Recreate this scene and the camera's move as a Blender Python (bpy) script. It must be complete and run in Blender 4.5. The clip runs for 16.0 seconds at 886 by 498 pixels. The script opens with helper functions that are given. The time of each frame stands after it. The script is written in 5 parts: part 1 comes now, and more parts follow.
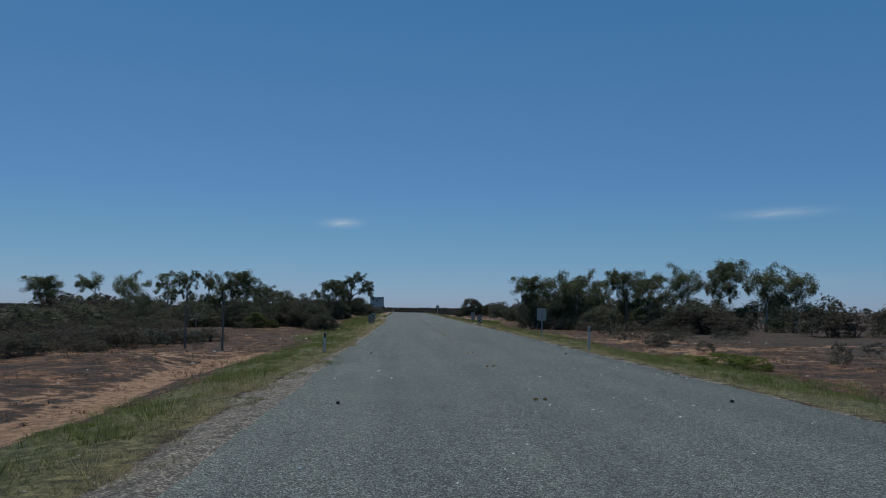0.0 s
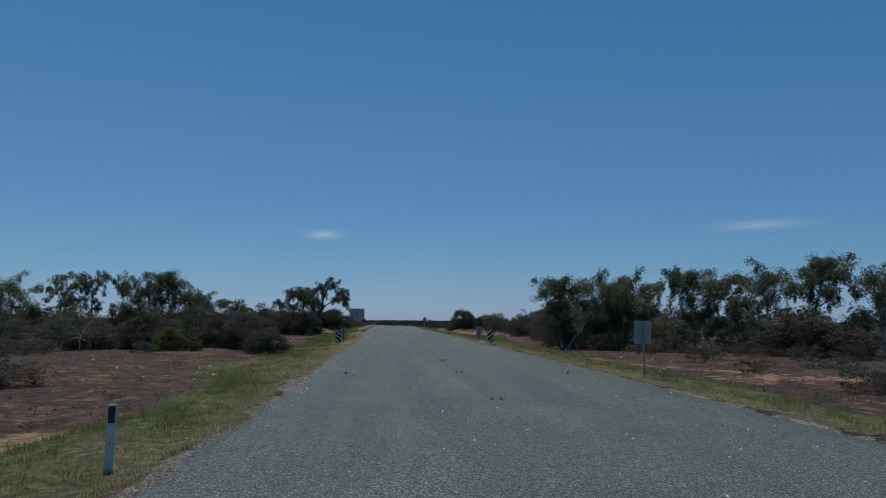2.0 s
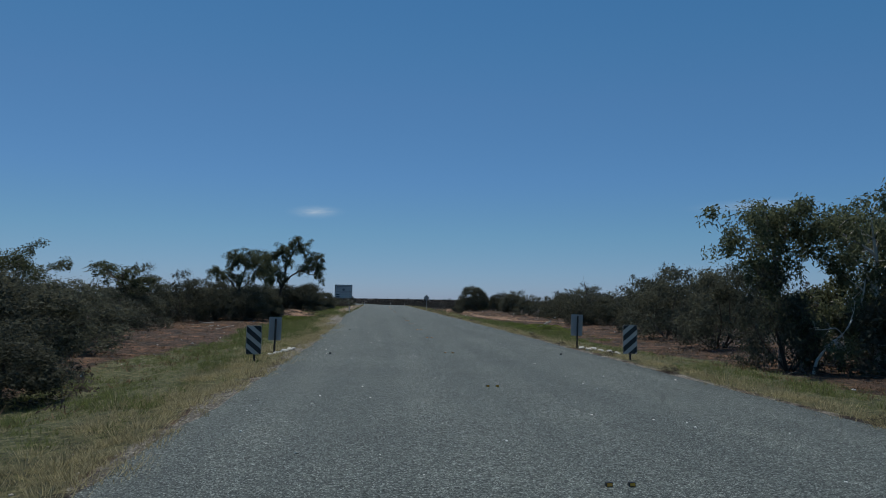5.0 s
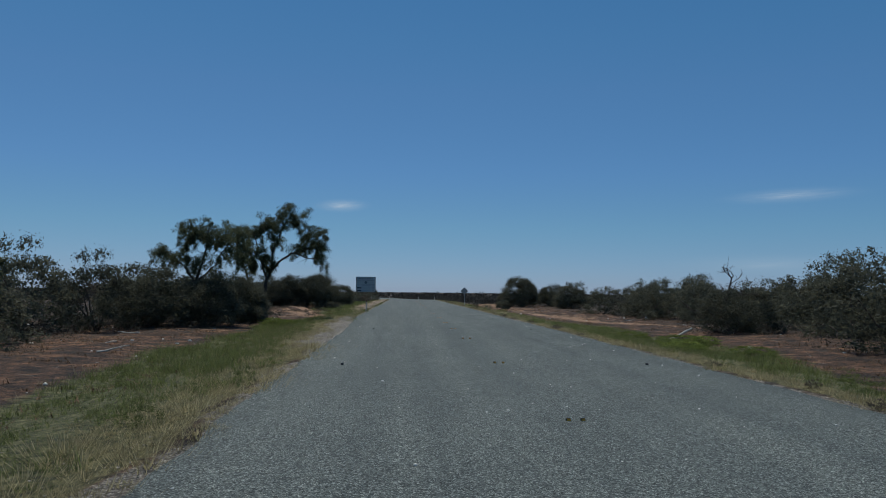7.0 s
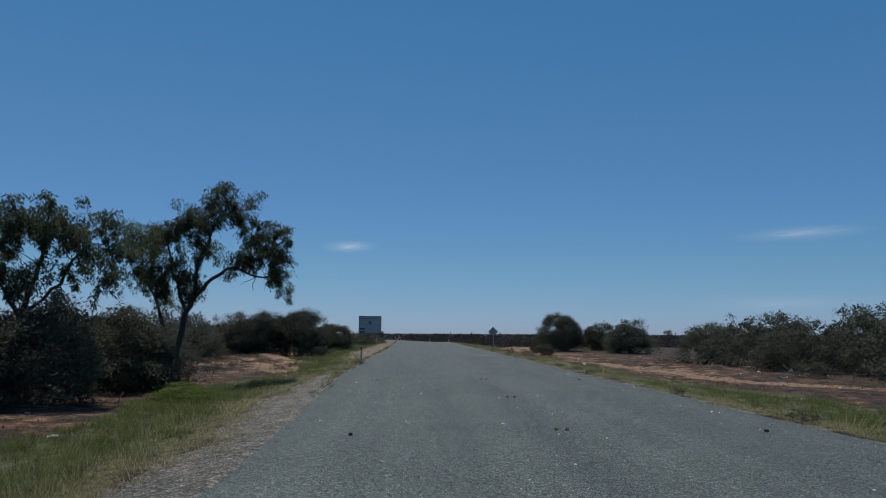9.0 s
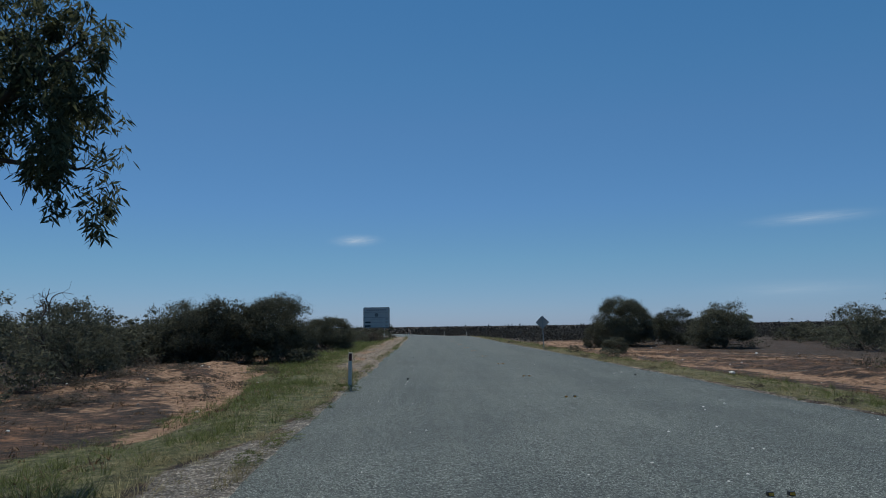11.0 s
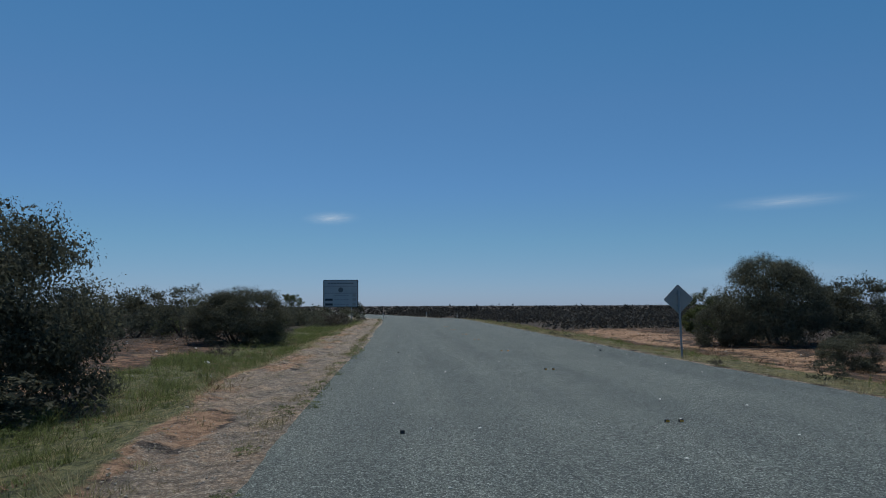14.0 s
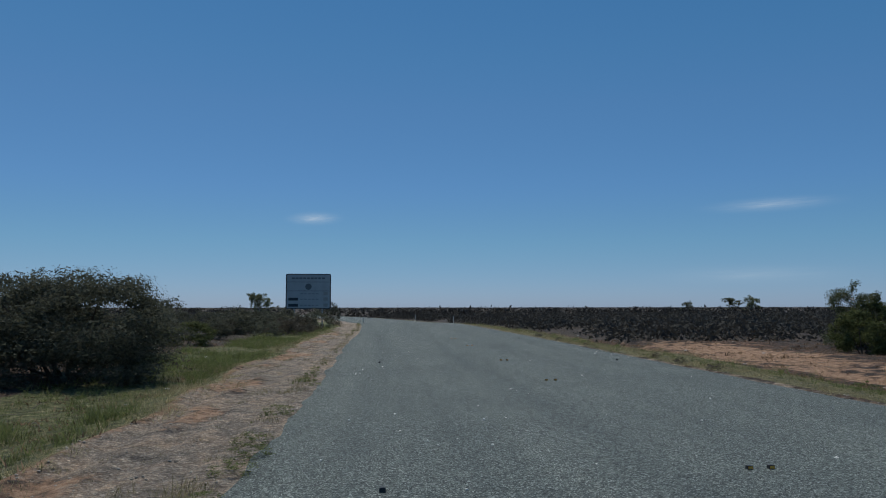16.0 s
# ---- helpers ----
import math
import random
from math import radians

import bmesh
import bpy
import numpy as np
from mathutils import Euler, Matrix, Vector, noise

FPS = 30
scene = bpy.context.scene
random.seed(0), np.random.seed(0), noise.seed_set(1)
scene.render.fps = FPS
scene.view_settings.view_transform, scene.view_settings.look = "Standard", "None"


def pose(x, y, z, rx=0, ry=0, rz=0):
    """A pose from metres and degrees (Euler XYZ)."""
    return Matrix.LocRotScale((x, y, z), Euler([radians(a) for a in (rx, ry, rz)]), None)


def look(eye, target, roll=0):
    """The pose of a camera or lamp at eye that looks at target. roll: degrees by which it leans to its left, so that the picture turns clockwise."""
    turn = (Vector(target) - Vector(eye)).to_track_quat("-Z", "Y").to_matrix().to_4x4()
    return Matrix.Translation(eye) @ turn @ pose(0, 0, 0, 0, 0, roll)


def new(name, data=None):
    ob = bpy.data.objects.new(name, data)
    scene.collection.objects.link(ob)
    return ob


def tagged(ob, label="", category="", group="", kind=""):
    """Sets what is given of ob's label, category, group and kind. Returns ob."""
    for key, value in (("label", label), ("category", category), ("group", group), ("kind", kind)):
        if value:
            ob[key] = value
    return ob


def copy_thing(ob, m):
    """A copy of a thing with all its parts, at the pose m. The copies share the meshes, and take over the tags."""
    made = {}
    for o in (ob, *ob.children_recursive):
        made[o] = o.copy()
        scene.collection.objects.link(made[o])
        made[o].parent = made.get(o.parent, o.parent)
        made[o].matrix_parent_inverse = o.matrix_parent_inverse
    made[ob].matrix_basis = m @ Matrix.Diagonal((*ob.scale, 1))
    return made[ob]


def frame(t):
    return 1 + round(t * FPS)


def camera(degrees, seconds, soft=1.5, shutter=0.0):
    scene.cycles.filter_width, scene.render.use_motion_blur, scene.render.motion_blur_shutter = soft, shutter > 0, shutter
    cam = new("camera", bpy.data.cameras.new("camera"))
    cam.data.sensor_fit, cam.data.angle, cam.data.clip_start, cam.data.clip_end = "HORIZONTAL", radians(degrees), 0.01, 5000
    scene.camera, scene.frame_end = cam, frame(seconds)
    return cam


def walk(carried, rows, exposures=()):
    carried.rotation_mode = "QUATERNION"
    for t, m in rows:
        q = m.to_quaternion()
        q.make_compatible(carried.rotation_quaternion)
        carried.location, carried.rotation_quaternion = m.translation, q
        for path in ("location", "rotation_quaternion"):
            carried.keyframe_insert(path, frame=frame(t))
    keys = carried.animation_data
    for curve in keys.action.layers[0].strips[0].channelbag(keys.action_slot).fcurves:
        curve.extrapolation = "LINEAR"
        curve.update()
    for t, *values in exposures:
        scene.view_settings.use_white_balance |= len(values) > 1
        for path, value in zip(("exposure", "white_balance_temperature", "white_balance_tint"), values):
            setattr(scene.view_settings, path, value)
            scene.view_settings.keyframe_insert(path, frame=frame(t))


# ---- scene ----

# The road runs along +y; the camera rides in the near lane, 1.65 m above the seal.
EXPOSURE = -0.26
cam = camera(63, 16, soft=1.0)
EYE = 1.65
ROWS = [
    # seconds, x, y, yaw, pitch, roll
    (0.0, 0.000, 0.000, -3.145, 4.642, 0.629),
    (0.5, 0.063, 4.962, -3.413, 4.984, 0.741),
    (1.0, 0.105, 9.958, -3.830, 5.192, 0.738),
    (1.5, 0.136, 14.936, -4.208, 5.325, 0.838),
    (2.0, 0.156, 19.957, -4.480, 5.631, 0.443),
    (2.5, 0.175, 25.013, -4.740, 5.640, 0.349),
    (3.0, 0.202, 30.125, -4.986, 5.912, 0.750),
    (3.5, 0.234, 35.270, -5.230, 5.720, 1.533),
    (4.0, 0.260, 40.439, -5.412, 5.153, 1.353),
    (4.5, 0.282, 45.613, -5.285, 4.468, 1.159),
    (4.7, 0.290, 47.689, -5.225, 4.213, 1.014),
    (6.8, 0.291, 70.095, -3.439, 3.516, 0.704),
    (7.0, 0.269, 72.191, -3.026, 3.430, 0.665),
    (7.5, 0.223, 77.412, -2.775, 3.838, 0.447),
    (8.0, 0.188, 82.530, -2.302, 6.785, 0.279),
    (8.2, 0.174, 84.551, -2.415, 6.900, 0.403),
    (10.3, -0.670, 104.688, -1.952, 6.150, -0.271),
    (10.5, -0.732, 106.683, -1.855, 6.425, -0.436),
    (11.0, -0.881, 111.692, -1.816, 6.093, -0.776),
    (11.5, -0.966, 116.662, -1.727, 5.489, -0.402),
    (12.0, -1.029, 121.595, -2.512, 4.895, -0.420),
    (12.5, -1.133, 126.452, -3.232, 4.627, -0.566),
    (13.0, -1.237, 131.277, -3.589, 4.273, -0.397),
    (13.5, -1.325, 136.017, -3.775, 4.183, -0.307),
    (14.0, -1.400, 140.701, -3.755, 4.475, -0.234),
    (14.5, -1.429, 145.335, -3.844, 4.379, -0.517),
    (15.0, -1.422, 150.150, -4.885, 3.160, -0.767),
    (15.5, -1.383, 154.772, -4.976, 3.468, -0.230),
    (16.0, -1.347, 159.477, -5.029, 4.594, -0.066),
]
walk(cam, [(t, pose(x, y, EYE, 0, 0, yaw) @ pose(0, 0, 0, 90 + pitch) @ pose(0, 0, 0, 0, 0, roll))
           for t, x, y, yaw, pitch, roll in ROWS], exposures=[(0.0, EXPOSURE, 6100, 4), (6.8, EXPOSURE, 6100, 4), (7.5, EXPOSURE + 0.08, 6100, 4), (16.0, EXPOSURE + 0.09, 6100, 4)])

# ---- world and sun ----
SUN_AZ, SUN_EL = -18.0, 67.0          # degrees from +y towards +x, and above the horizon
world = bpy.data.worlds.new("sky")
scene.world = world
world.use_nodes = True
wn = world.node_tree.nodes
sky = wn.new("ShaderNodeTexSky")
sky.sky_type = "NISHITA"
sky.sun_disc = False
sky.sun_elevation = radians(SUN_EL)
sky.sun_rotation = radians(SUN_AZ)
sky.air_density = 0.62
sky.dust_density = 0.3
sky.ozone_density = 5.5
wn["Background"].inputs["Strength"].default_value = 0.08
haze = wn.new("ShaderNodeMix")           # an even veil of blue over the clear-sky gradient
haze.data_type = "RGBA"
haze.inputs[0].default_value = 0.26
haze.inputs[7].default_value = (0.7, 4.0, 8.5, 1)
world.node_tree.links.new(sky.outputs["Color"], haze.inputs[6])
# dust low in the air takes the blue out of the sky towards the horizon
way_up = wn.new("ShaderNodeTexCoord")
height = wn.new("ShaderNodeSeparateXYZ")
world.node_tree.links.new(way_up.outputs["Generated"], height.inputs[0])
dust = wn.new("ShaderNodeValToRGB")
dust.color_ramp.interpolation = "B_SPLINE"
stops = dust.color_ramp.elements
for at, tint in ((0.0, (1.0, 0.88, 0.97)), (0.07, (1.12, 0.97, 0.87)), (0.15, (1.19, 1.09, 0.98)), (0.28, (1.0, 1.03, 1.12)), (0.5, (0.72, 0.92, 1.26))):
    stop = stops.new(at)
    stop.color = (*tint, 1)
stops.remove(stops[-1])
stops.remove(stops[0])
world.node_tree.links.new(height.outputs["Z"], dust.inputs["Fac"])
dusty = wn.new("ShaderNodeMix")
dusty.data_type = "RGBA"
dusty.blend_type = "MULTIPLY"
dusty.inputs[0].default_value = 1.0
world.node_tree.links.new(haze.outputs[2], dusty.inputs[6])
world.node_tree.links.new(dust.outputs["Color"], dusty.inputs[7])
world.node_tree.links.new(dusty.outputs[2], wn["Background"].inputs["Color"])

sun_data = bpy.data.lights.new("sun", "SUN")
sun_data.energy = 3.6
sun_data.angle = radians(0.53)
sun_data.color = (1.0, 0.91, 0.76)
sun = new("sun", sun_data)
sun_way = Vector((math.sin(radians(SUN_AZ)) * math.cos(radians(SUN_EL)),
                  math.cos(radians(SUN_AZ)) * math.cos(radians(SUN_EL)), math.sin(radians(SUN_EL))))
sun.matrix_world = look(sun_way * 100, (0, 0, 0))

# ---- materials ----


def material(name, rough=0.8, metal=0.0):
    m = bpy.data.materials.new(name)
    m.use_nodes = True
    b = m.node_tree.nodes["Principled BSDF"]
    b.inputs["Roughness"].default_value = rough
    b.inputs["Metallic"].default_value = metal
    return m, m.node_tree.nodes, m.node_tree.links, b


def noise_node(m, scale, detail=4.0, rough=0.55, coords="Object"):
    n, l = m.node_tree.nodes, m.node_tree.links
    tc = n.new("ShaderNodeTexCoord")
    t = n.new("ShaderNodeTexNoise")
    t.inputs["Scale"].default_value = scale
    t.inputs["Detail"].default_value = detail
    t.inputs["Roughness"].default_value = rough
    l.new(tc.outputs[coords], t.inputs["Vector"])
    return t


def ramp(m, source, stops):
    n, l = m.node_tree.nodes, m.node_tree.links
    r = n.new("ShaderNodeValToRGB")
    e = r.color_ramp.elements
    while len(e) < len(stops):
        e.new(0.5)
    for k, (p, c) in enumerate(stops):
        e[k].position = p
        e[k].color = (*c, 1) if len(c) == 3 else c
    l.new(source, r.inputs["Fac"])
    return r


def mix(m, fac, a, b, mode="MIX"):
    n, l = m.node_tree.nodes, m.node_tree.links
    x = n.new("ShaderNodeMix")
    x.data_type = "RGBA"
    x.blend_type = mode
    for sock, val in ((x.inputs[0], fac), (x.inputs[6], a), (x.inputs[7], b)):
        if isinstance(val, (int, float)):
            sock.default_value = val
        elif isinstance(val, tuple):
            sock.default_value = (*val, 1)
        else:
            l.new(val, sock)
    return x.outputs[2]


def bump(m, height, strength, distance):
    n, l = m.node_tree.nodes, m.node_tree.links
    b = n.new("ShaderNodeBump")
    b.inputs["Strength"].default_value = strength
    b.inputs["Distance"].default_value = distance
    l.new(height, b.inputs["Height"])
    l.new(b.outputs["Normal"], n["Principled BSDF"].inputs["Normal"])


def math_node(m, op, a, b=0.0, clamp=False, third=0.0):
    n, l = m.node_tree.nodes, m.node_tree.links
    x = n.new("ShaderNodeMath")
    x.operation = op
    x.use_clamp = clamp
    for sock, val in ((x.inputs[0], a), (x.inputs[1], b)):
        if isinstance(val, (int, float)):
            sock.default_value = val
        else:
            l.new(val, sock)
    x.inputs[2].default_value = third
    return x.outputs[0]


def plain(name, colour, rough=0.7, metal=0.0, vary=0.25, scale=8.0):
    """A painted or natural surface with two scales of unevenness."""
    m, n, l, b = material(name, rough, metal)
    big, fine = noise_node(m, scale), noise_node(m, scale * 9)
    dark = tuple(c * (1 - vary) for c in colour)
    light = tuple(min(1, c * (1 + vary * 0.6)) for c in colour)
    c1 = ramp(m, big.outputs["Fac"], [(0.3, dark), (0.7, light)])
    c2 = mix(m, 0.35, c1.outputs["Color"], mix(m, fine.outputs["Fac"], dark, light))
    l.new(c2, b.inputs["Base Color"])
    bump(m, fine.outputs["Fac"], 0.25, 0.01)
    return m


def leaf_material(name, dark, light, glow=0.3):
    """Leaves: each one its own shade, with some light let through."""
    m, n, l, b = material(name, 0.75)
    b.inputs["Specular IOR Level"].default_value = 0.15
    geo = n.new("ShaderNodeNewGeometry")
    info = n.new("ShaderNodeObjectInfo")
    shade = ramp(m, geo.outputs["Random Per Island"], [(0.0, dark), (0.75, light), (1.0, tuple(c * 1.25 for c in light))])
    hue = n.new("ShaderNodeHueSaturation")
    val = math_node(m, "MULTIPLY_ADD", info.outputs["Random"], 0.5)
    n[val.node.name].inputs[2].default_value = 0.75
    l.new(val, hue.inputs["Value"])
    l.new(shade.outputs["Color"], hue.inputs["Color"])
    l.new(hue.outputs["Color"], b.inputs["Base Color"])
    tr = n.new("ShaderNodeBsdfTranslucent")
    l.new(hue.outputs["Color"], tr.inputs["Color"])
    ms = n.new("ShaderNodeMixShader")
    ms.inputs[0].default_value = glow
    l.new(b.outputs[0], ms.inputs[1])
    l.new(tr.outputs[0], ms.inputs[2])
    l.new(ms.outputs[0], n["Material Output"].inputs["Surface"])
    return m


def road_material():
    m, n, l, b = material("sprayed_chip_seal", 0.85)
    tc = n.new("ShaderNodeTexCoord")
    chips = n.new("ShaderNodeTexVoronoi")
    chips.inputs["Scale"].default_value = 88.0
    l.new(tc.outputs["Object"], chips.inputs["Vector"])
    coarse = n.new("ShaderNodeTexVoronoi")
    coarse.inputs["Scale"].default_value = 50.0
    l.new(tc.outputs["Object"], coarse.inputs["Vector"])
    sep = n.new("ShaderNodeSeparateColor")
    l.new(chips.outputs["Color"], sep.inputs[0])
    sep2 = n.new("ShaderNodeSeparateColor")
    l.new(coarse.outputs["Color"], sep2.inputs[0])
    chip = ramp(m, sep.outputs[0], [(0.0, (0.004, 0.005, 0.005)), (0.45, (0.05, 0.06, 0.059)), (0.82, (0.24, 0.255, 0.245)), (1.0, (0.95, 0.94, 0.88))])
    group = ramp(m, sep2.outputs[0], [(0.0, (0.006, 0.008, 0.008)), (0.5, (0.085, 0.097, 0.095)), (0.85, (0.26, 0.275, 0.265)), (1.0, (0.55, 0.54, 0.5))])
    c = mix(m, 0.42, chip.outputs["Color"], group.outputs["Color"])
    c = mix(m, 1.0, c, (0.64, 0.695, 0.71), "MULTIPLY")
    blotch = noise_node(m, 11.0, 8.0, 0.85)
    c = mix(m, 1.0, c, ramp(m, blotch.outputs["Fac"], [(0.3, (0.62, 0.63, 0.63)), (0.7, (1.35, 1.35, 1.33))]).outputs["Color"], "MULTIPLY")
    # streaks along the direction of travel: wheel paths, bleeding bitumen
    mp = n.new("ShaderNodeMapping")
    mp.inputs["Scale"].default_value = (1.1, 0.035, 1.0)
    l.new(tc.outputs["Object"], mp.inputs["Vector"])
    st = n.new("ShaderNodeTexNoise")
    st.inputs["Scale"].default_value = 1.0
    st.inputs["Detail"].default_value = 5.0
    l.new(mp.outputs["Vector"], st.inputs["Vector"])
    c = mix(m, 1.0, c, ramp(m, st.outputs["Fac"], [(0.3, (0.74, 0.76, 0.78)), (0.7, (1.12, 1.1, 1.08))]).outputs["Color"], "MULTIPLY")
    patch = noise_node(m, 0.35, 5.0)
    c = mix(m, 1.0, c, ramp(m, patch.outputs["Fac"], [(0.35, (0.86, 0.87, 0.88)), (0.65, (1.06, 1.06, 1.05))]).outputs["Color"], "MULTIPLY")
    l.new(c, b.inputs["Base Color"])
    hgt = math_node(m, "ADD", chips.outputs["Distance"], coarse.outputs["Distance"])
    bump(m, hgt, 0.8, 0.012)
    return m


def ground_material():
    """Red earth with litter; the sheet carries weights for gravel, grass cover and bare sand."""
    m, n, l, b = material("outback_earth", 0.95)

    def weight(name):
        a = n.new("ShaderNodeAttribute")
        a.attribute_name = name
        return a.outputs["Fac"]

    rag, mid, fine, big, grit = noise_node(m, 1.7, 7.0, 0.65), noise_node(m, 0.8, 9.0, 0.72), noise_node(m, 5.0, 9.0, 0.75), noise_node(m, 0.12, 4.0), noise_node(m, 32.0, 4.0, 0.7)
    earth = ramp(m, mid.outputs["Fac"], [(0.38, (0.036, 0.022, 0.015)), (0.5, (0.092, 0.05, 0.03)), (0.62, (0.21, 0.115, 0.065))])
    litter = ramp(m, fine.outputs["Fac"], [(0.4, (0.3, 0.3, 0.32)), (0.5, (0.95, 0.95, 0.95)), (0.62, (1.7, 1.65, 1.55))])
    c = mix(m, 1.0, earth.outputs["Color"], litter.outputs["Color"], "MULTIPLY")
    fleck = ramp(m, grit.outputs["Fac"], [(0.42, (0.55, 0.55, 0.55)), (0.55, (1.0, 1.0, 1.0)), (0.68, (2.2, 2.1, 1.9))])
    c = mix(m, 0.8, c, fleck.outputs["Color"], "MULTIPLY")
    clod = ramp(m, rag.outputs["Fac"], [(0.4, (0.5, 0.5, 0.52)), (0.5, (1.0, 1.0, 1.0)), (0.6, (1.55, 1.45, 1.35))])
    c = mix(m, 1.0, c, clod.outputs["Color"], "MULTIPLY")
    far = ramp(m, big.outputs["Fac"], [(0.4, (0.75, 0.75, 0.78)), (0.65, (1.2, 1.12, 1.05))])
    c = mix(m, 1.0, c, far.outputs["Color"], "MULTIPLY")

    def worn(w, source, lo, hi):
        """A weight with a ragged edge."""
        v = math_node(m, "ADD", w, math_node(m, "MULTIPLY_ADD", source, 2.4))
        n[v.node.name].inputs[1].links[0].from_node.inputs[2].default_value = -1.2
        r = n.new("ShaderNodeMapRange")
        r.interpolation_type = "SMOOTHSTEP"
        r.inputs["From Min"].default_value, r.inputs["From Max"].default_value = lo, hi
        l.new(v, r.inputs["Value"])
        return r.outputs[0]

    sand = ramp(m, fine.outputs["Fac"], [(0.38, (0.14, 0.082, 0.05)), (0.5, (0.33, 0.19, 0.112)), (0.64, (0.52, 0.335, 0.215))])
    # a darker brown for the earth beneath the scrub, mottled by the fine noise
    dark_earth = ramp(m, fine.outputs["Fac"], [(0.4, (0.02, 0.0145, 0.0115)), (0.52, (0.048, 0.033, 0.025)), (0.66, (0.12, 0.083, 0.06))])
    c = mix(m, worn(weight("scrub_earth"), mid.outputs["Fac"], 0.3, 0.7), c, dark_earth.outputs["Color"])
    c = mix(m, worn(weight("bare_sand"), rag.outputs["Fac"], 0.38, 0.66), c, sand.outputs["Color"])
    turf = ramp(m, fine.outputs["Fac"], [(0.4, (0.04, 0.046, 0.016)), (0.5, (0.115, 0.12, 0.042)), (0.64, (0.27, 0.245, 0.12))])
    dry = ramp(m, fine.outputs["Fac"], [(0.4, (0.05, 0.044, 0.016)), (0.5, (0.15, 0.13, 0.05)), (0.64, (0.34, 0.29, 0.14))])
    turf_c = mix(m, math_node(m, "MULTIPLY", weight("straw_cover"), 0.8), turf.outputs["Color"], dry.outputs["Color"])
    c = mix(m, worn(weight("grass_cover"), mid.outputs["Fac"], 0.3, 0.7), c, mix(m, 0.7, turf_c, fleck.outputs["Color"], "MULTIPLY"))
    tc = n.new("ShaderNodeTexCoord")
    peb = n.new("ShaderNodeTexVoronoi")
    peb.inputs["Scale"].default_value = 34.0
    l.new(tc.outputs["Object"], peb.inputs["Vector"])
    sp = n.new("ShaderNodeSeparateColor")
    l.new(peb.outputs["Color"], sp.inputs[0])
    stone = ramp(m, sp.outputs[0], [(0.0, (0.07, 0.064, 0.057)), (0.6, (0.215, 0.195, 0.175)), (1.0, (0.52, 0.48, 0.43))])
    dust = ramp(m, mid.outputs["Fac"], [(0.38, (0.2, 0.148, 0.11)), (0.5, (0.33, 0.235, 0.165)), (0.62, (0.48, 0.31, 0.19))])
    grav = mix(m, 0.6, mix(m, math_node(m, "MULTIPLY_ADD", weight("shoulder_dust"), 0.42, third=0.1), stone.outputs["Color"], dust.outputs["Color"]), litter.outputs["Color"], "MULTIPLY")
    grav = mix(m, 0.65, grav, fleck.outputs["Color"], "MULTIPLY")
    c = mix(m, worn(weight("gravel"), mid.outputs["Fac"], 0.35, 0.65), c, grav)
    l.new(c, b.inputs["Base Color"])
    bump(m, math_node(m, "ADD", math_node(m, "MULTIPLY", rag.outputs["Fac"], 0.5), math_node(m, "ADD", fine.outputs["Fac"], grit.outputs["Fac"])), 0.9, 0.09)
    return m


ROAD = road_material()
GROUND = ground_material()
BARK_PALE = plain("pale_gum_bark", (0.24, 0.2, 0.165), 0.8, vary=0.6, scale=3.0)
BARK_DARK = plain("dark_mulga_bark", (0.07, 0.055, 0.045), 0.9, vary=0.5, scale=4.0)
GREY_TIMBER = plain("weathered_grey_timber", (0.16, 0.14, 0.125), 0.9, vary=0.5, scale=6.0)
SHEETING = plain("dull_white_sheeting", (0.5, 0.445, 0.385), 0.45, vary=0.15, scale=4.0)
BARK_WHITE = plain("white_gum_bark", (0.55, 0.52, 0.47), 0.8, vary=0.55, scale=2.5)
DEADWOOD = plain("bleached_deadwood", (0.55, 0.5, 0.44), 0.85, vary=0.4, scale=5.0)
LEAF_GUM = leaf_material("gum_leaves", (0.06, 0.07, 0.04), (0.145, 0.158, 0.09), 0.5)
LEAF_MULGA = leaf_material("mulga_leaves", (0.062, 0.063, 0.048), (0.112, 0.114, 0.081), 0.45)
LEAF_SCRUB = leaf_material("dry_scrub_leaves", (0.055, 0.048, 0.04), (0.104, 0.09, 0.073), 0.45)
LEAF_PLAIN = leaf_material("dark_plain_scrub_leaves", (0.036, 0.034, 0.032), (0.046, 0.043, 0.039), 0.3)
LEAF_GREEN = leaf_material("fresh_green_leaves", (0.06, 0.075, 0.028), (0.135, 0.15, 0.058), 0.45)
LEAF_GREY = leaf_material("grey_saltbush_leaves", (0.04, 0.045, 0.036), (0.11, 0.115, 0.09), 0.2)
GRASS_GREEN = leaf_material("green_grass", (0.055, 0.07, 0.024), (0.17, 0.195, 0.072), 0.5)
LUSH_GRASS = leaf_material("lush_grass", (0.07, 0.098, 0.02), (0.175, 0.215, 0.05), 0.5)
LITTER = leaf_material("dead_litter", (0.03, 0.02, 0.014), (0.16, 0.1, 0.06), 0.2)
GRASS_DRY = leaf_material("dry_grass", (0.1, 0.088, 0.045), (0.34, 0.295, 0.175), 0.45)
STEEL = plain("galvanised_steel", (0.3, 0.31, 0.32), 0.5, 0.6, 0.2, 6.0)
SIGN_BACK = plain("weathered_aluminium", (0.35, 0.33, 0.31), 0.6, 0.05, 0.15, 2.0)
WHITE = plain("white_plastic", (0.56, 0.52, 0.47), 0.5, vary=0.12, scale=5.0)
BLACK = plain("black_sheeting", (0.02, 0.02, 0.022), 0.5, vary=0.2, scale=5.0)
REFLECTOR = plain("dark_red_reflector", (0.09, 0.02, 0.018), 0.35, vary=0.2, scale=20.0)
AMBER = plain("amber_reflector", (0.8, 0.36, 0.03), 0.35, vary=0.2, scale=20.0)
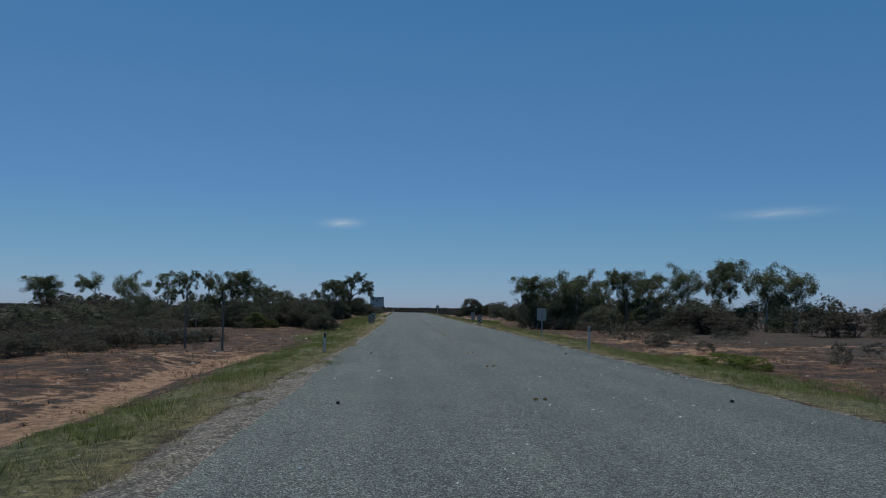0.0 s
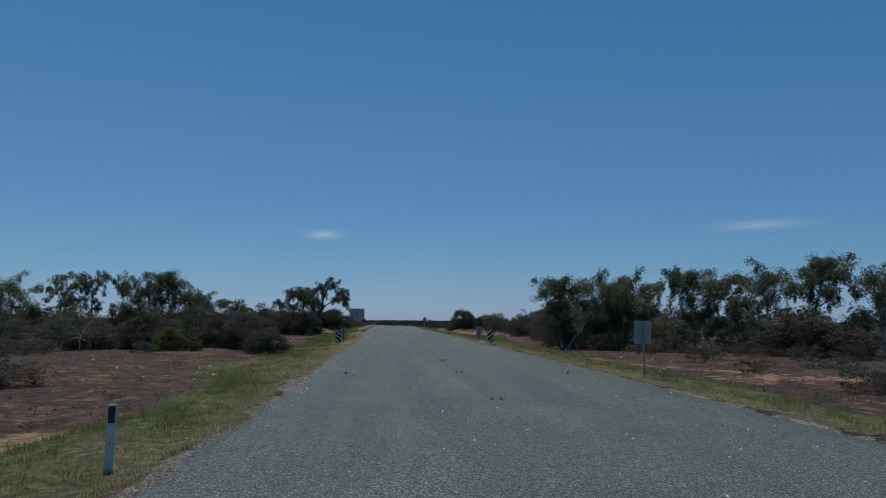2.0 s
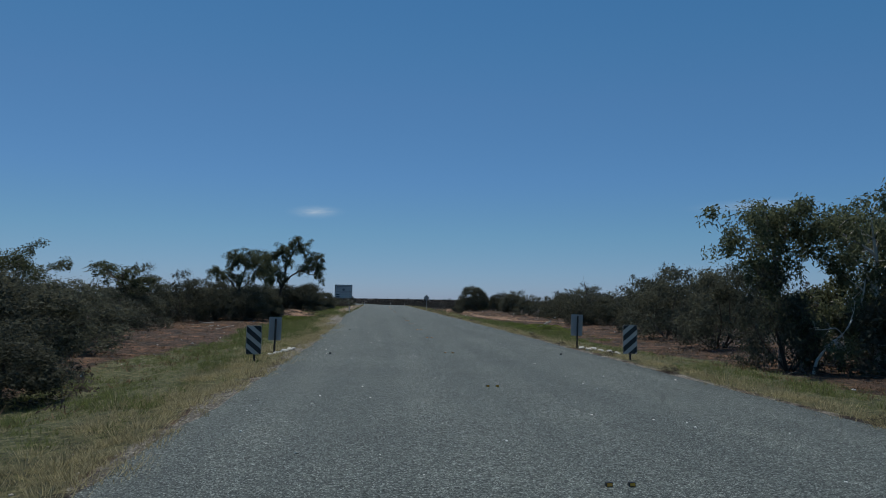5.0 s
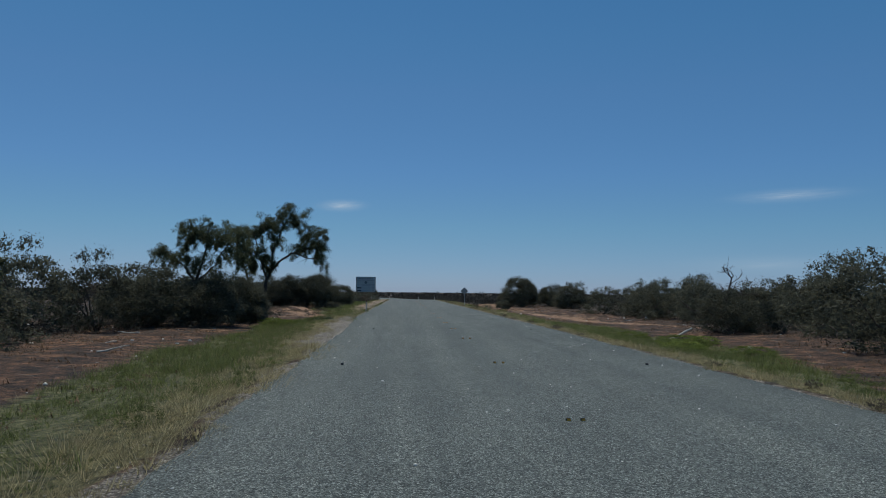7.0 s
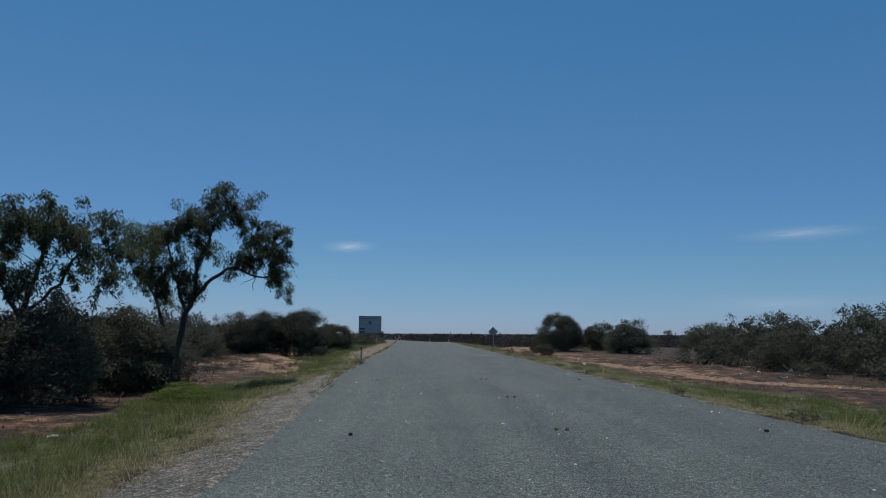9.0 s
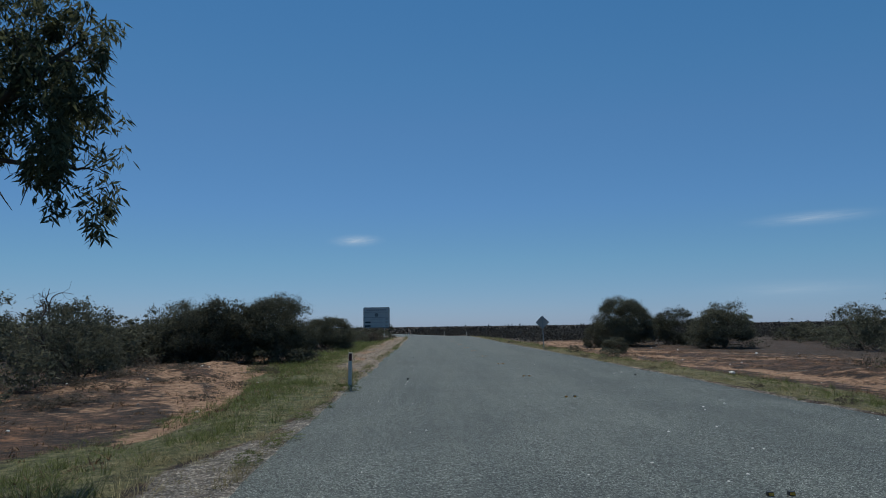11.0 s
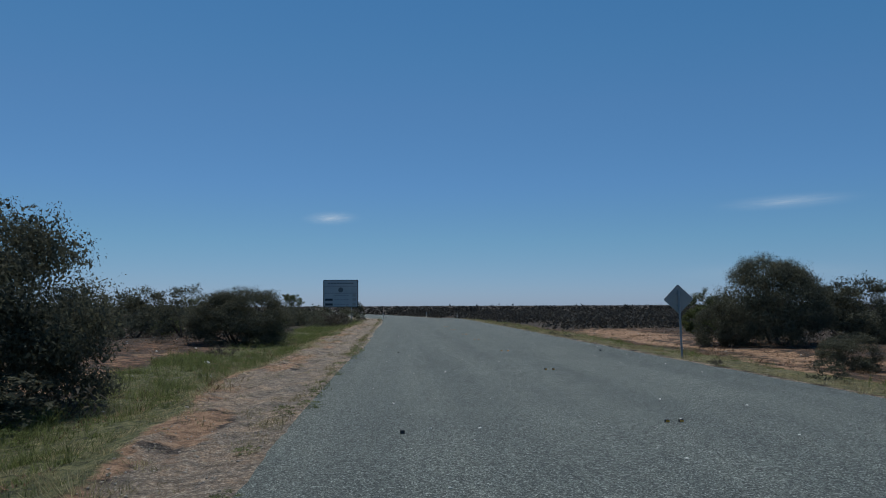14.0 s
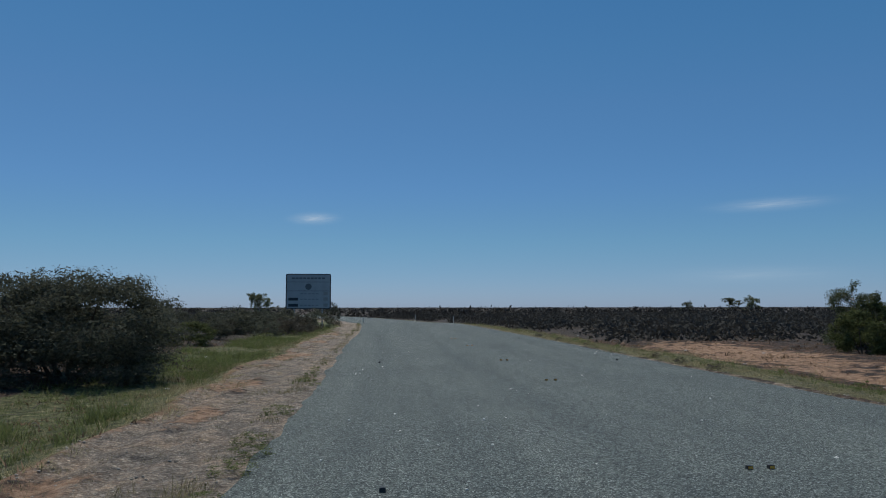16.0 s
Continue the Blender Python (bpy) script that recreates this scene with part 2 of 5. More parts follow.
BOARD_FACE = plain("faded_sign_sheeting", (0.43, 0.42, 0.41), 0.55, vary=0.15, scale=1.2)
BOARD_INK = plain("dark_sign_print", (0.035, 0.038, 0.045), 0.55, vary=0.2, scale=4.0)
BOARD_MID = plain("grey_sign_print", (0.15, 0.155, 0.165), 0.55, vary=0.2, scale=4.0)
STONE = plain("pale_quartz_stone", (0.6, 0.57, 0.52), 0.85, vary=0.3, scale=5.0)
CHIP = plain("loose_pale_chips", (0.72, 0.7, 0.66), 0.6, vary=0.2, scale=30.0)

# ---- mesh helpers ----


def empty(name, label, category, group="", kind=""):
    e = new(name)
    e.empty_display_size = 0.3
    return tagged(e, label, category, group, kind)


def link_mesh(name, me, mat, parent=None, label=""):
    me.materials.append(mat)
    ob = new(name, me)
    if parent:
        ob.parent = parent
    return tagged(ob, label)


def part(name, bm, mat, parent=None, label="", smooth=False):
    me = bpy.data.meshes.new(name)
    bm.to_mesh(me)
    bm.free()
    if smooth:
        me.shade_smooth()
    return link_mesh(name, me, mat, parent, label)


def mesh_from(name, verts, faces, smooth=False):
    """A mesh from arrays; all faces have the same number of corners."""
    verts, faces = np.asarray(verts, dtype=np.float32), np.asarray(faces, dtype=np.int32)
    me = bpy.data.meshes.new(name)
    k = faces.shape[1]
    me.vertices.add(len(verts))
    me.vertices.foreach_set("co", verts.ravel())
    me.loops.add(faces.size)
    me.loops.foreach_set("vertex_index", faces.ravel())
    me.polygons.add(len(faces))
    me.polygons.foreach_set("loop_start", np.arange(0, faces.size, k, dtype=np.int32))
    me.update(calc_edges=True)
    if smooth:
        me.shade_smooth()
    return me


def box(bm, lo, hi, bevel=0.0):
    c = [(a + b) / 2 for a, b in zip(lo, hi)]
    d = [b - a for a, b in zip(lo, hi)]
    r = bmesh.ops.create_cube(bm, size=1.0, matrix=Matrix.Translation(c) @ Matrix.Diagonal((*d, 1)))
    if bevel:
        edges = list({e for v in r["verts"] for e in v.link_edges})
        bmesh.ops.bevel(bm, geom=edges, offset=bevel, segments=2, affect="EDGES", profile=0.6)


def tube(verts, faces, path, radii, sides=6):
    """Adds a tapered tube along a path to the lists of verts and quads."""
    path = [Vector(p) for p in path]
    base = len(verts)
    for i, p in enumerate(path):
        way = (path[min(i + 1, len(path) - 1)] - path[max(i - 1, 0)]).normalized()
        a = way.orthogonal().normalized()
        b = way.cross(a)
        for s in range(sides):
            t = 2 * math.pi * s / sides
            verts.append(p + (a * math.cos(t) + b * math.sin(t)) * radii[i])
    for i in range(len(path) - 1):
        for s in range(sides):
            q = base + i * sides
            faces.append((q + s, q + (s + 1) % sides, q + sides + (s + 1) % sides, q + sides + s))


def wander(rng, start, way, length, steps, wobble, lift=0.0):
    """A crooked path, as a branch grows."""
    p, d = Vector(start), Vector(way).normalized()
    out = [p.copy()]
    for _ in range(steps):
        d = (d + Vector(rng.normal(0, wobble, 3)) + Vector((0, 0, lift))).normalized()
        p = p + d * (length / steps)
        out.append(p.copy())
    return out


def leaves(rng, centres, spread, count, length, width, droop=0.0, flat=0.35, three=False, shell=0.0):
    """Quads for leaves round the centres: verts and faces. droop 1 hangs them straight down."""
    centres = np.asarray(centres, dtype=float)
    spread = np.asarray(spread, dtype=float)
    n = count
    pick = rng.integers(0, len(centres), n)
    pos = rng.normal(0, 1, (n, 3))
    pos /= np.linalg.norm(pos, axis=1)[:, None] + 1e-9
    pos *= (rng.random(n) ** 0.45)[:, None]
    sp = spread[pick] if spread.ndim == 2 else np.tile(spread, (n, 1))
    pos = centres[pick] + pos * sp
    way = rng.normal(0, 1, (n, 3))
    way[:, 2] = way[:, 2] * (1 - droop) - droop * 1.6
    way /= np.linalg.norm(way, axis=1)[:, None]
    side = np.cross(way, rng.normal(0, 1, (n, 3)))
    if shell:
        # leaves of a dense shrub lie like shingles, their faces turned outwards
        out = (pos - centres[pick]) / sp
        out[:, 2] += 0.25
        out = out * shell + rng.normal(0, 0.45, (n, 3))
        out /= np.linalg.norm(out, axis=1)[:, None] + 1e-9
        side = np.cross(out, rng.normal(0, 1, (n, 3)))
        side /= np.linalg.norm(side, axis=1)[:, None] + 1e-9
        way = np.cross(side, out)
    side /= np.linalg.norm(side, axis=1)[:, None] + 1e-9
    up = np.cross(way, side)
    le = (length * rng.uniform(0.6, 1.35, n))[:, None]
    wi = (width * rng.uniform(0.6, 1.3, n))[:, None]
    if three:
        v = np.stack([pos - side * wi * 0.5, pos + side * wi * 0.5, pos + way * le], axis=1)
        return v.reshape(-1, 3), np.arange(3 * n).reshape(n, 3)
    v = np.stack([pos, pos + way * le * 0.45 + side * wi * 0.5 + up * wi * flat * 0.5,
                  pos + way * le, pos + way * le * 0.45 - side * wi * 0.5 + up * wi * flat * 0.5], axis=1)
    f = np.arange(4 * n).reshape(n, 4)
    return v.reshape(-1, 3), f


# ---- the lie of the land ----
LEFT_EDGE, RIGHT_EDGE = -2.08, 7.2


def bend(y):
    """How far the road has swung to the west at y."""
    y = np.asarray(y, dtype=float)
    d = np.clip(y - 215.0, 0, None)
    return -(d ** 2) / 620.0


def left_edge(y):
    y = np.asarray(y, dtype=float)
    t = np.clip((y - 145.0) / 25.0, 0, 1)
    return LEFT_EDGE - 0.1 * (1 - np.clip((y - 12.0) / 20.0, 0, 1)) - 0.82 / (1 + np.exp(-(y - 108) / 6.0)) + 0.18 * t


def crest(y):
    """How far the land has fallen beyond the low rise at the end of the straight."""
    t = np.clip((np.asarray(y, dtype=float) - 231.0) / 26.0, 0, 1)
    return 0.3 * t * t * (3 - 2 * t)


def smooth(a, b, v):
    t = np.clip((v - a) / (b - a), 0, 1)
    return t * t * (3 - 2 * t)


def wave(x, y, s, k):
    return np.sin(x / s + k) * np.cos(y / s * 0.83 + 1.7 * k) + 0.5 * np.sin(x / s * 2.3 + y / s * 1.9 + 3 * k)


def gravel_width(y):
    """Width of the bare shoulder beside the west edge of the seal."""
    y = np.asarray(y, dtype=float)
    return (0.15 + 0.6 * (1 - smooth(19, 28, y)) + 0.95 * smooth(91, 99, y) - 0.88 * smooth(119, 125, y) + 1.15 * smooth(138, 145, y) + 1.0 * smooth(146, 156, y)
            - 0.4 * smooth(185, 205, y) + 0.12 * np.sin(y / 1.9) + 0.1 * np.sin(y / 0.77 + 1)
            + 0.22 * smooth(120, 140, y) * (np.sin(y / 3.1) + 0.6 * np.sin(y / 1.27 + 2)))


def grass_reach(y):
    """How far the grass reaches from the west edge of the seal."""
    y = np.asarray(y, dtype=float)
    return 3.3 - 0.2 * smooth(26, 38, y) + 2.2 * smooth(42, 54, y) - 1.4 * smooth(119, 125, y) * (1 - smooth(136, 146, y)) + 0.4 * smooth(126, 148, y) + 1.4 * smooth(150, 175, y) + 0.35 * np.sin(y / 3.7) + 0.2 * np.sin(y / 1.3 + 2)


def east_reach(y):
    """How far the grass reaches from the east edge of the seal."""
    y = np.asarray(y, dtype=float)
    return (3.4 + 1.5 * smooth(46, 56, y) * (1 - smooth(74, 82, y)) + 2.0 * smooth(88, 98, y) * (1 - smooth(116, 128, y))
            + 0.4 * np.sin(y / 2.9) + 0.25 * np.sin(y / 1.1 + 1))


def blot(x, y, cx, cy, rx, ry):
    return np.exp(-(((x - cx) / rx) ** 2 + ((y - cy) / ry) ** 2) * 1.2)


# vehicle tracks worn through the verge and the bare earth: way points, half width, strength
TRACKS = (
    (((-6.0, 2), (-6.5, 13), (-7.0, 22), (-6.7, 28), (-6.1, 34)), 0.6, 0.95),
    (((-6.2, 33), (-9.0, 31.5), (-14, 30), (-26, 31)), 0.5, 0.8),
    (((-6.9, 24), (-8.8, 28), (-12, 34)), 0.45, 0.6),
    (((11.5, 60), (13.6, 52), (16.5, 44.5), (22, 42), (32, 42)), 0.35, 0.8),
    (((13.2, 32), (15.4, 37), (22, 38.5)), 0.8, 0.6),
    (((-6.0, 125), (-6.4, 131), (-7.6, 138), (-9.6, 147), (-10.8, 158)), 0.5, 0.9),
    (((-20, 131), (-13, 135), (-9.2, 139.5), (-7.9, 146)), 0.55, 0.9),
    (((-19, 147), (-12, 143), (-8.6, 136.5), (-6.6, 130)), 0.5, 0.9),
    (((-8.0, 140), (-12, 150), (-15.5, 160)), 0.5, 0.8),
    (((9.6, 172), (11, 156), (12.2, 145), (13.5, 133), (14.4, 124), (19, 117)), 0.55, 0.85),
    (((11.6, 168), (15, 152), (19, 141), (27, 135)), 0.5, 0.8),
    (((10.8, 196), (12.5, 182), (14.5, 166), (21, 157)), 0.6, 0.8),
)


def sand_tracks(x, y):
    """Weight of the worn tracks at a place."""
    x, y = np.asarray(x, dtype=float), np.asarray(y, dtype=float)
    w = np.zeros(np.broadcast(x, y).shape)
    for way, half, strength in TRACKS:
        for (ax, ay), (bx, by) in zip(way[:-1], way[1:]):
            dx, dy = bx - ax, by - ay
            t = np.clip(((x - ax) * dx + (y - ay) * dy) / (dx * dx + dy * dy), 0, 1)
            d = np.hypot(x - ax - t * dx, y - ay - t * dy)
            w = np.maximum(w, strength * (1 - smooth(half * 0.5, half * 1.7, d)))
    return w


def ground_z(x, y):
    """Height of the earth: level under the seal, falling away to the plain on both sides."""
    x, y = np.asarray(x, dtype=float), np.asarray(y, dtype=float)
    u = x - bend(y)
    left, right = left_edge(y) - u, u - RIGHT_EDGE
    out = np.maximum(left, right)
    z = -0.06 + 0.045 * smooth(-0.25, 0.05, out)
    z = z - (0.14 - 0.08 * smooth(100, 120, y)) * smooth(0.05, 1.1, left) - 0.36 * smooth(1.2, 4.6, left) + 0.14 * smooth(5.0, 9.0, left)
    z = z - 0.1 * smooth(0.2, 1.5, right) - 0.3 * smooth(1.0, 5.0, right) + 0.1 * smooth(5.5, 10, right)
    # a grader's windrow along the wide gravel shoulder, and heaps of pushed-up sand
    z = z + 0.028 * np.sin(left * 9.0 + 0.8 * np.sin(y / 4.0)) * smooth(0.3, 0.7, left) * (1 - smooth(2.6, 3.4, left)) * smooth(136, 150, y) * (1 - smooth(205, 225, y))
    z = z + 0.09 * np.exp(-((left - gravel_width(y) - 0.15) / 0.3) ** 2) * smooth(138, 150, y) * (1 - smooth(205, 225, y))
    heap = blot(x, y, -11.5, 146, 3.5, 9.0) + 0.7 * blot(x, y, -9.5, 27, 3.0, 5.0) + 0.8 * blot(x, y, 16, 140, 4.0, 9.0)
    z = z + heap * (0.28 + 0.17 * np.sin(x * 2.1 + np.sin(y * 0.9) * 1.5) * np.cos(y * 1.3))
    rough = smooth(0.4, 3.0, out)
    z = z + rough * (0.03 * wave(x, y, 0.9, 1.0) + 0.05 * wave(x, y, 3.1, 2.0)) + smooth(6, 25, out) * 0.12 * wave(x, y, 14.0, 0.4)
    # ruts that wheels have pressed into the sand
    z = z - 0.05 * sand_tracks(x, y)
    return z - crest(y)


def gz(x, y):
    return float(ground_z(x, y))


def build_ground():
    xs = np.concatenate([-np.geomspace(3000, 26, 34), np.arange(-25, -13.1, 0.45), np.arange(-13, -7.55, 0.25), np.arange(-7.5, -2.1, 0.2), np.arange(-2.0, 7, 0.6), np.arange(7, 19, 0.3), np.arange(19, 30, 0.5), np.geomspace(31, 3000, 34)])
    ys = np.concatenate([-np.geomspace(900, 12, 14), np.arange(-10, 262, 0.7), np.geomspace(263, 3600, 60)])
    X, Y = np.meshgrid(xs, ys)
    Z = ground_z(X, Y)
    nx, ny = len(xs), len(ys)
    i = np.arange(nx * ny).reshape(ny, nx)
    faces = np.stack([i[:-1, :-1], i[:-1, 1:], i[1:, 1:], i[1:, :-1]], axis=-1).reshape(-1, 4)
    me = mesh_from("ground", np.stack([X, Y, Z], axis=-1).reshape(-1, 3), faces, True)
    u = X - bend(Y)
    left, right = left_edge(Y) - u, u - RIGHT_EDGE
    wide, reach = gravel_width(Y), grass_reach(Y)
    gravel = (left > -1) * (1 - smooth(wide - 0.15, wide + 0.35, left))
    gravel = np.maximum(gravel, (right > -1) * 0.8 * (1 - smooth(0.0, 0.25, right)))
    grass = smooth(wide - 0.1, wide + 0.5, left) * (1 - smooth(reach - 0.5, reach + 0.9, left))
    grass = np.maximum(grass, smooth(0.0, 0.3, right) * (1 - smooth(east_reach(Y) - 0.4, east_reach(Y) + 0.8, right)))
    sand = 0 * X
    for cx, cy, rx, ry, k in ((-8.2, 16, 2.2, 7.0, 0.5), (-8.0, 27, 1.6, 5.0, 0.5), (-8.0, 34, 1.2, 3.0, 0.45), (-13, 30, 5, 3, 0.3), (-10.5, 138, 4.0, 6, 0.42),
                              (-11.5, 148, 4, 8, 0.38), (-13, 130, 3, 3, 0.5), (16, 36, 6, 3, 0.7), (15, 46, 6, 2.5, 0.55), (14, 29, 4, 3, 0.6),
                              (14, 133, 3.5, 9, 0.55), (14, 152, 4, 8, 0.5), (13.5, 166, 4, 7, 0.6), (-10.5, 160, 3, 5, 0.6), (-10, 111, 2, 3, 0.4),
                              (-9.5, 131, 2.4, 5, 0.38), (-7.6, 128, 1.7, 4.5, 0.35), (14.5, 190, 3.0, 12, 0.95), (20, 150, 8, 5, 0.45), (-9, 136, 1.5, 4, 0.6), (-11, 171, 2.5, 6, 0.45), (11, 126, 2.5, 5, 0.6)):
        sand = np.maximum(sand, k * blot(X, Y, cx, cy, rx, ry))
    worn_tracks = sand_tracks(X, Y)
    sand, grass = np.maximum(sand, worn_tracks), grass * (1 - 0.85 * worn_tracks)
    # the spilt edge of the wide shoulder shows bare orange sand
    sand = np.maximum(sand, 0.9 * np.exp(-((left - wide - 0.25) / 0.45) ** 2) * smooth(138, 150, Y) * (1 - smooth(205, 225, Y)))
    # orange patches where the shoulder has been scraped beside the seal
    scrape = np.exp(-((left - 0.4) / 0.35) ** 2) * smooth(0.2, 0.7, np.sin(Y / 2.3) + 0.6 * np.sin(Y / 5.1 + 1)) * smooth(128, 136, Y) * (1 - smooth(200, 215, Y))
    spill = np.exp(-((left - wide * 0.78) / (0.3 * wide)) ** 2) * smooth(134, 142, Y) * (1 - smooth(205, 225, Y)) * (0.6 + 0.4 * np.sin(Y / 2.9) * np.sin(Y / 1.1 + X))
    scrape = np.maximum(scrape * 0.5, spill)
    sand, gravel = np.maximum(sand, scrape), gravel * (1 - 0.85 * scrape)
    straw = np.exp(-(np.maximum(left - wide, 0) / 1.1) ** 2) * (left > -0.5) * (1 - smooth(112, 130, Y)) + (right > -0.5) * np.maximum(np.exp(-(right / 1.0) ** 2), smooth(118, 135, Y))
    # the earth colour is made darker under the thickets and all over the scrub plain
    litter = np.maximum(smooth(9.5, 14.0, left + 1.2 * wave(X, Y, 5.0, 0.3)), smooth(9.0, 14.0, right + 1.2 * wave(X, Y, 5.0, 1.3)))
    litter = np.maximum(litter * 0.55, smooth(192, 206, Y) * np.maximum(smooth(5.0, 7.0, left), smooth(4.2, 6.0, right)))
    for name, w in (("scrub_earth", litter * (1 - worn_tracks)), ("straw_cover", straw), ("shoulder_dust", smooth(124, 142, Y) + 0 * X), ("gravel", gravel), ("grass_cover", grass), ("bare_sand", sand)):
        a = me.attributes.new(name, "FLOAT", "POINT")
        a.data.foreach_set("value", np.clip(w, 0, 1).astype(np.float32).ravel())
    tagged(link_mesh("ground", me, GROUND), "red-brown outback earth with grassy verges and bare sandy patches", "ground", kind="structure")


def build_road():
    rng = np.random.default_rng(3)
    ys = np.concatenate([np.arange(-60, 205, 0.3), np.arange(205, 520, 2.0)])
    m = 9
    V = []
    wob = np.convolve(rng.normal(0, 1, len(ys) + 8), np.ones(5) / 5, "same")[:len(ys)]
    wob2 = np.convolve(rng.normal(0, 1, len(ys) + 8), np.ones(5) / 5, "same")[:len(ys)]
    L = left_edge(ys) + wob * 0.09 + 0.1 * np.sin(ys / 5.3)
    R = RIGHT_EDGE + wob2 * 0.07 + 0.08 * np.sin(ys / 7.7 + 1)
    for k in range(m):
        f = k / (m - 1)
        V.append(np.stack([bend(ys) + L + (R - L) * f, ys, 0.012 * np.sin(math.pi * f) - crest(ys) - (0.02 if k in (0, m - 1) else 0)], axis=-1))
    V = np.stack(V, axis=1)
    skirt_l, skirt_r = V[:, :1].copy(), V[:, -1:].copy()
    skirt_l[..., 2] -= 0.06
    skirt_r[..., 2] -= 0.06
    skirt_l[..., 0] -= 0.06
    skirt_r[..., 0] += 0.06
    V = np.concatenate([skirt_l, V, skirt_r], axis=1)
    w = V.shape[1]
    i = np.arange(len(ys) * w).reshape(len(ys), w)
    Fq = np.stack([i[:-1, :-1], i[:-1, 1:], i[1:, 1:], i[1:, :-1]], axis=-1).reshape(-1, 4)
    me = mesh_from("road", V.reshape(-1, 3), Fq, True)
    tagged(link_mesh("road", me, ROAD), "grey chip-sealed country road without painted lines", "road", kind="structure")


build_ground()
build_road()

# ---- trees and shrubs ----
PROTOTYPES = {}


def crown_cluster(rng, w, h, z0, clumps):
    """Centres and radii of leaf clumps in an uneven dome of that width and height."""
    c, r = [], []
    lobes = [(rng.uniform(0, 2 * math.pi), rng.uniform(0.8, 1.12)) for _ in range(5)]
    for k in range(clumps):
        a = rng.uniform(0, 2 * math.pi)
        rad = math.sqrt(rng.uniform(0, 1))
        near = min(lobes, key=lambda q: abs(math.remainder(q[0] - a, 2 * math.pi)))[1]
        top = h * 0.9 * near * math.sqrt(max(0.05, 1 - 0.85 * rad ** 2.6))
        f = rng.uniform(0.88, 1.0) if k % 2 == 0 else rng.uniform(0.0, 0.95)
        if k % 4 == 1:
            rad, f, top = rng.uniform(0.6, 1.0), rng.uniform(0.0, 1.0), h * 0.34
        c.append((rad * w / 2 * 0.84 * near * math.cos(a), rad * w / 2 * 0.84 * near * math.sin(a), z0 + (top - z0) * f))
        s = rng.uniform(0.7, 1.2)
        r.append((w * 0.15 * s, w * 0.15 * s, h * 0.125 * s))
    return np.array(c), np.array(r)


def make_bush(seed, count, leaf, mat, w=4.0, h=3.0, clumps=60, stems=5, twigs=0, thin=0.5):
    """A dense rounded shrub: crooked stems under a broken dome of fine leaves."""
    rng = np.random.default_rng(seed)
    root = empty("shrub", "", "shrub")
    c, r = crown_cluster(rng, w, h, h * 0.05, clumps)
    for k in range(stems):
        v, f = [], []
        tgt = Vector(c[rng.integers(0, clumps)])
        foot = Vector((rng.normal(0, 0.1 * w / 4), rng.normal(0, 0.1 * w / 4), -0.15))
        p = wander(rng, foot, tgt - foot, (tgt - foot).length, 5, 0.12)
        tube(v, f, p, np.linspace(0.05, 0.014, 6) * h / 3, 5)
        link_mesh("stem", mesh_from("stem", v, f, True), BARK_DARK, root)
    tips = []
    for k in range(twigs):
        tgt = Vector(c[rng.integers(0, clumps)])
        d = Vector((tgt.x, tgt.y, 0.9 * h)).normalized() + Vector(rng.normal(0, 0.3, 3))
        p = wander(rng, tgt, d, rng.uniform(0.25, 0.55) * w / 4, 4, 0.25)
        tips += [tuple(p[3]), tuple(p[4])]
    inner = int(count * 0.35)
    lv, lf = leaves(rng, c, r * 0.78, inner, leaf * 1.3, leaf * 1.4 * thin, three=True, shell=1.0)
    ov, of = leaves(rng, c, r, count - inner, leaf * 0.6, leaf * 0.66 * thin, three=True, shell=0.8)
    lv, lf = np.concatenate([lv, ov]), np.concatenate([lf, of + len(lv)])
    if tips:
        # thin sprays that stand out of the dome
        tv, tf = leaves(rng, tips, np.full((len(tips), 3), 0.1 * w / 4), twigs * 22, leaf * 0.66, leaf * 0.66 * thin, three=True)
        lf = np.concatenate([lf, tf + len(lv)])
        lv = np.concatenate([lv, tv])
    link_mesh("foliage", mesh_from("foliage", lv, lf), mat, root)
    return root


def hang_leaves(rng, spots, radius, count, leaf, three=True, thin=0.34, hang=0.55, droop=0.7):
    """Gum foliage: sprays of narrow leaves that hang from the twig ends."""
    c, r = [], []
    for p in spots:
        k = radius * rng.uniform(0.55, 1.25)
        c.append(tuple(p))
        r.append((k, k, k * 0.8))
        if rng.random() < hang:
            c.append((p[0] + rng.normal(0, k * 0.5), p[1] + rng.normal(0, k * 0.5), p[2] - k * rng.uniform(0.6, 1.3)))
            r.append((k * 0.4, k * 0.4, k * 0.75))
    return leaves(rng, np.array(c), np.array(r), count, leaf, leaf * thin, droop, three=three)


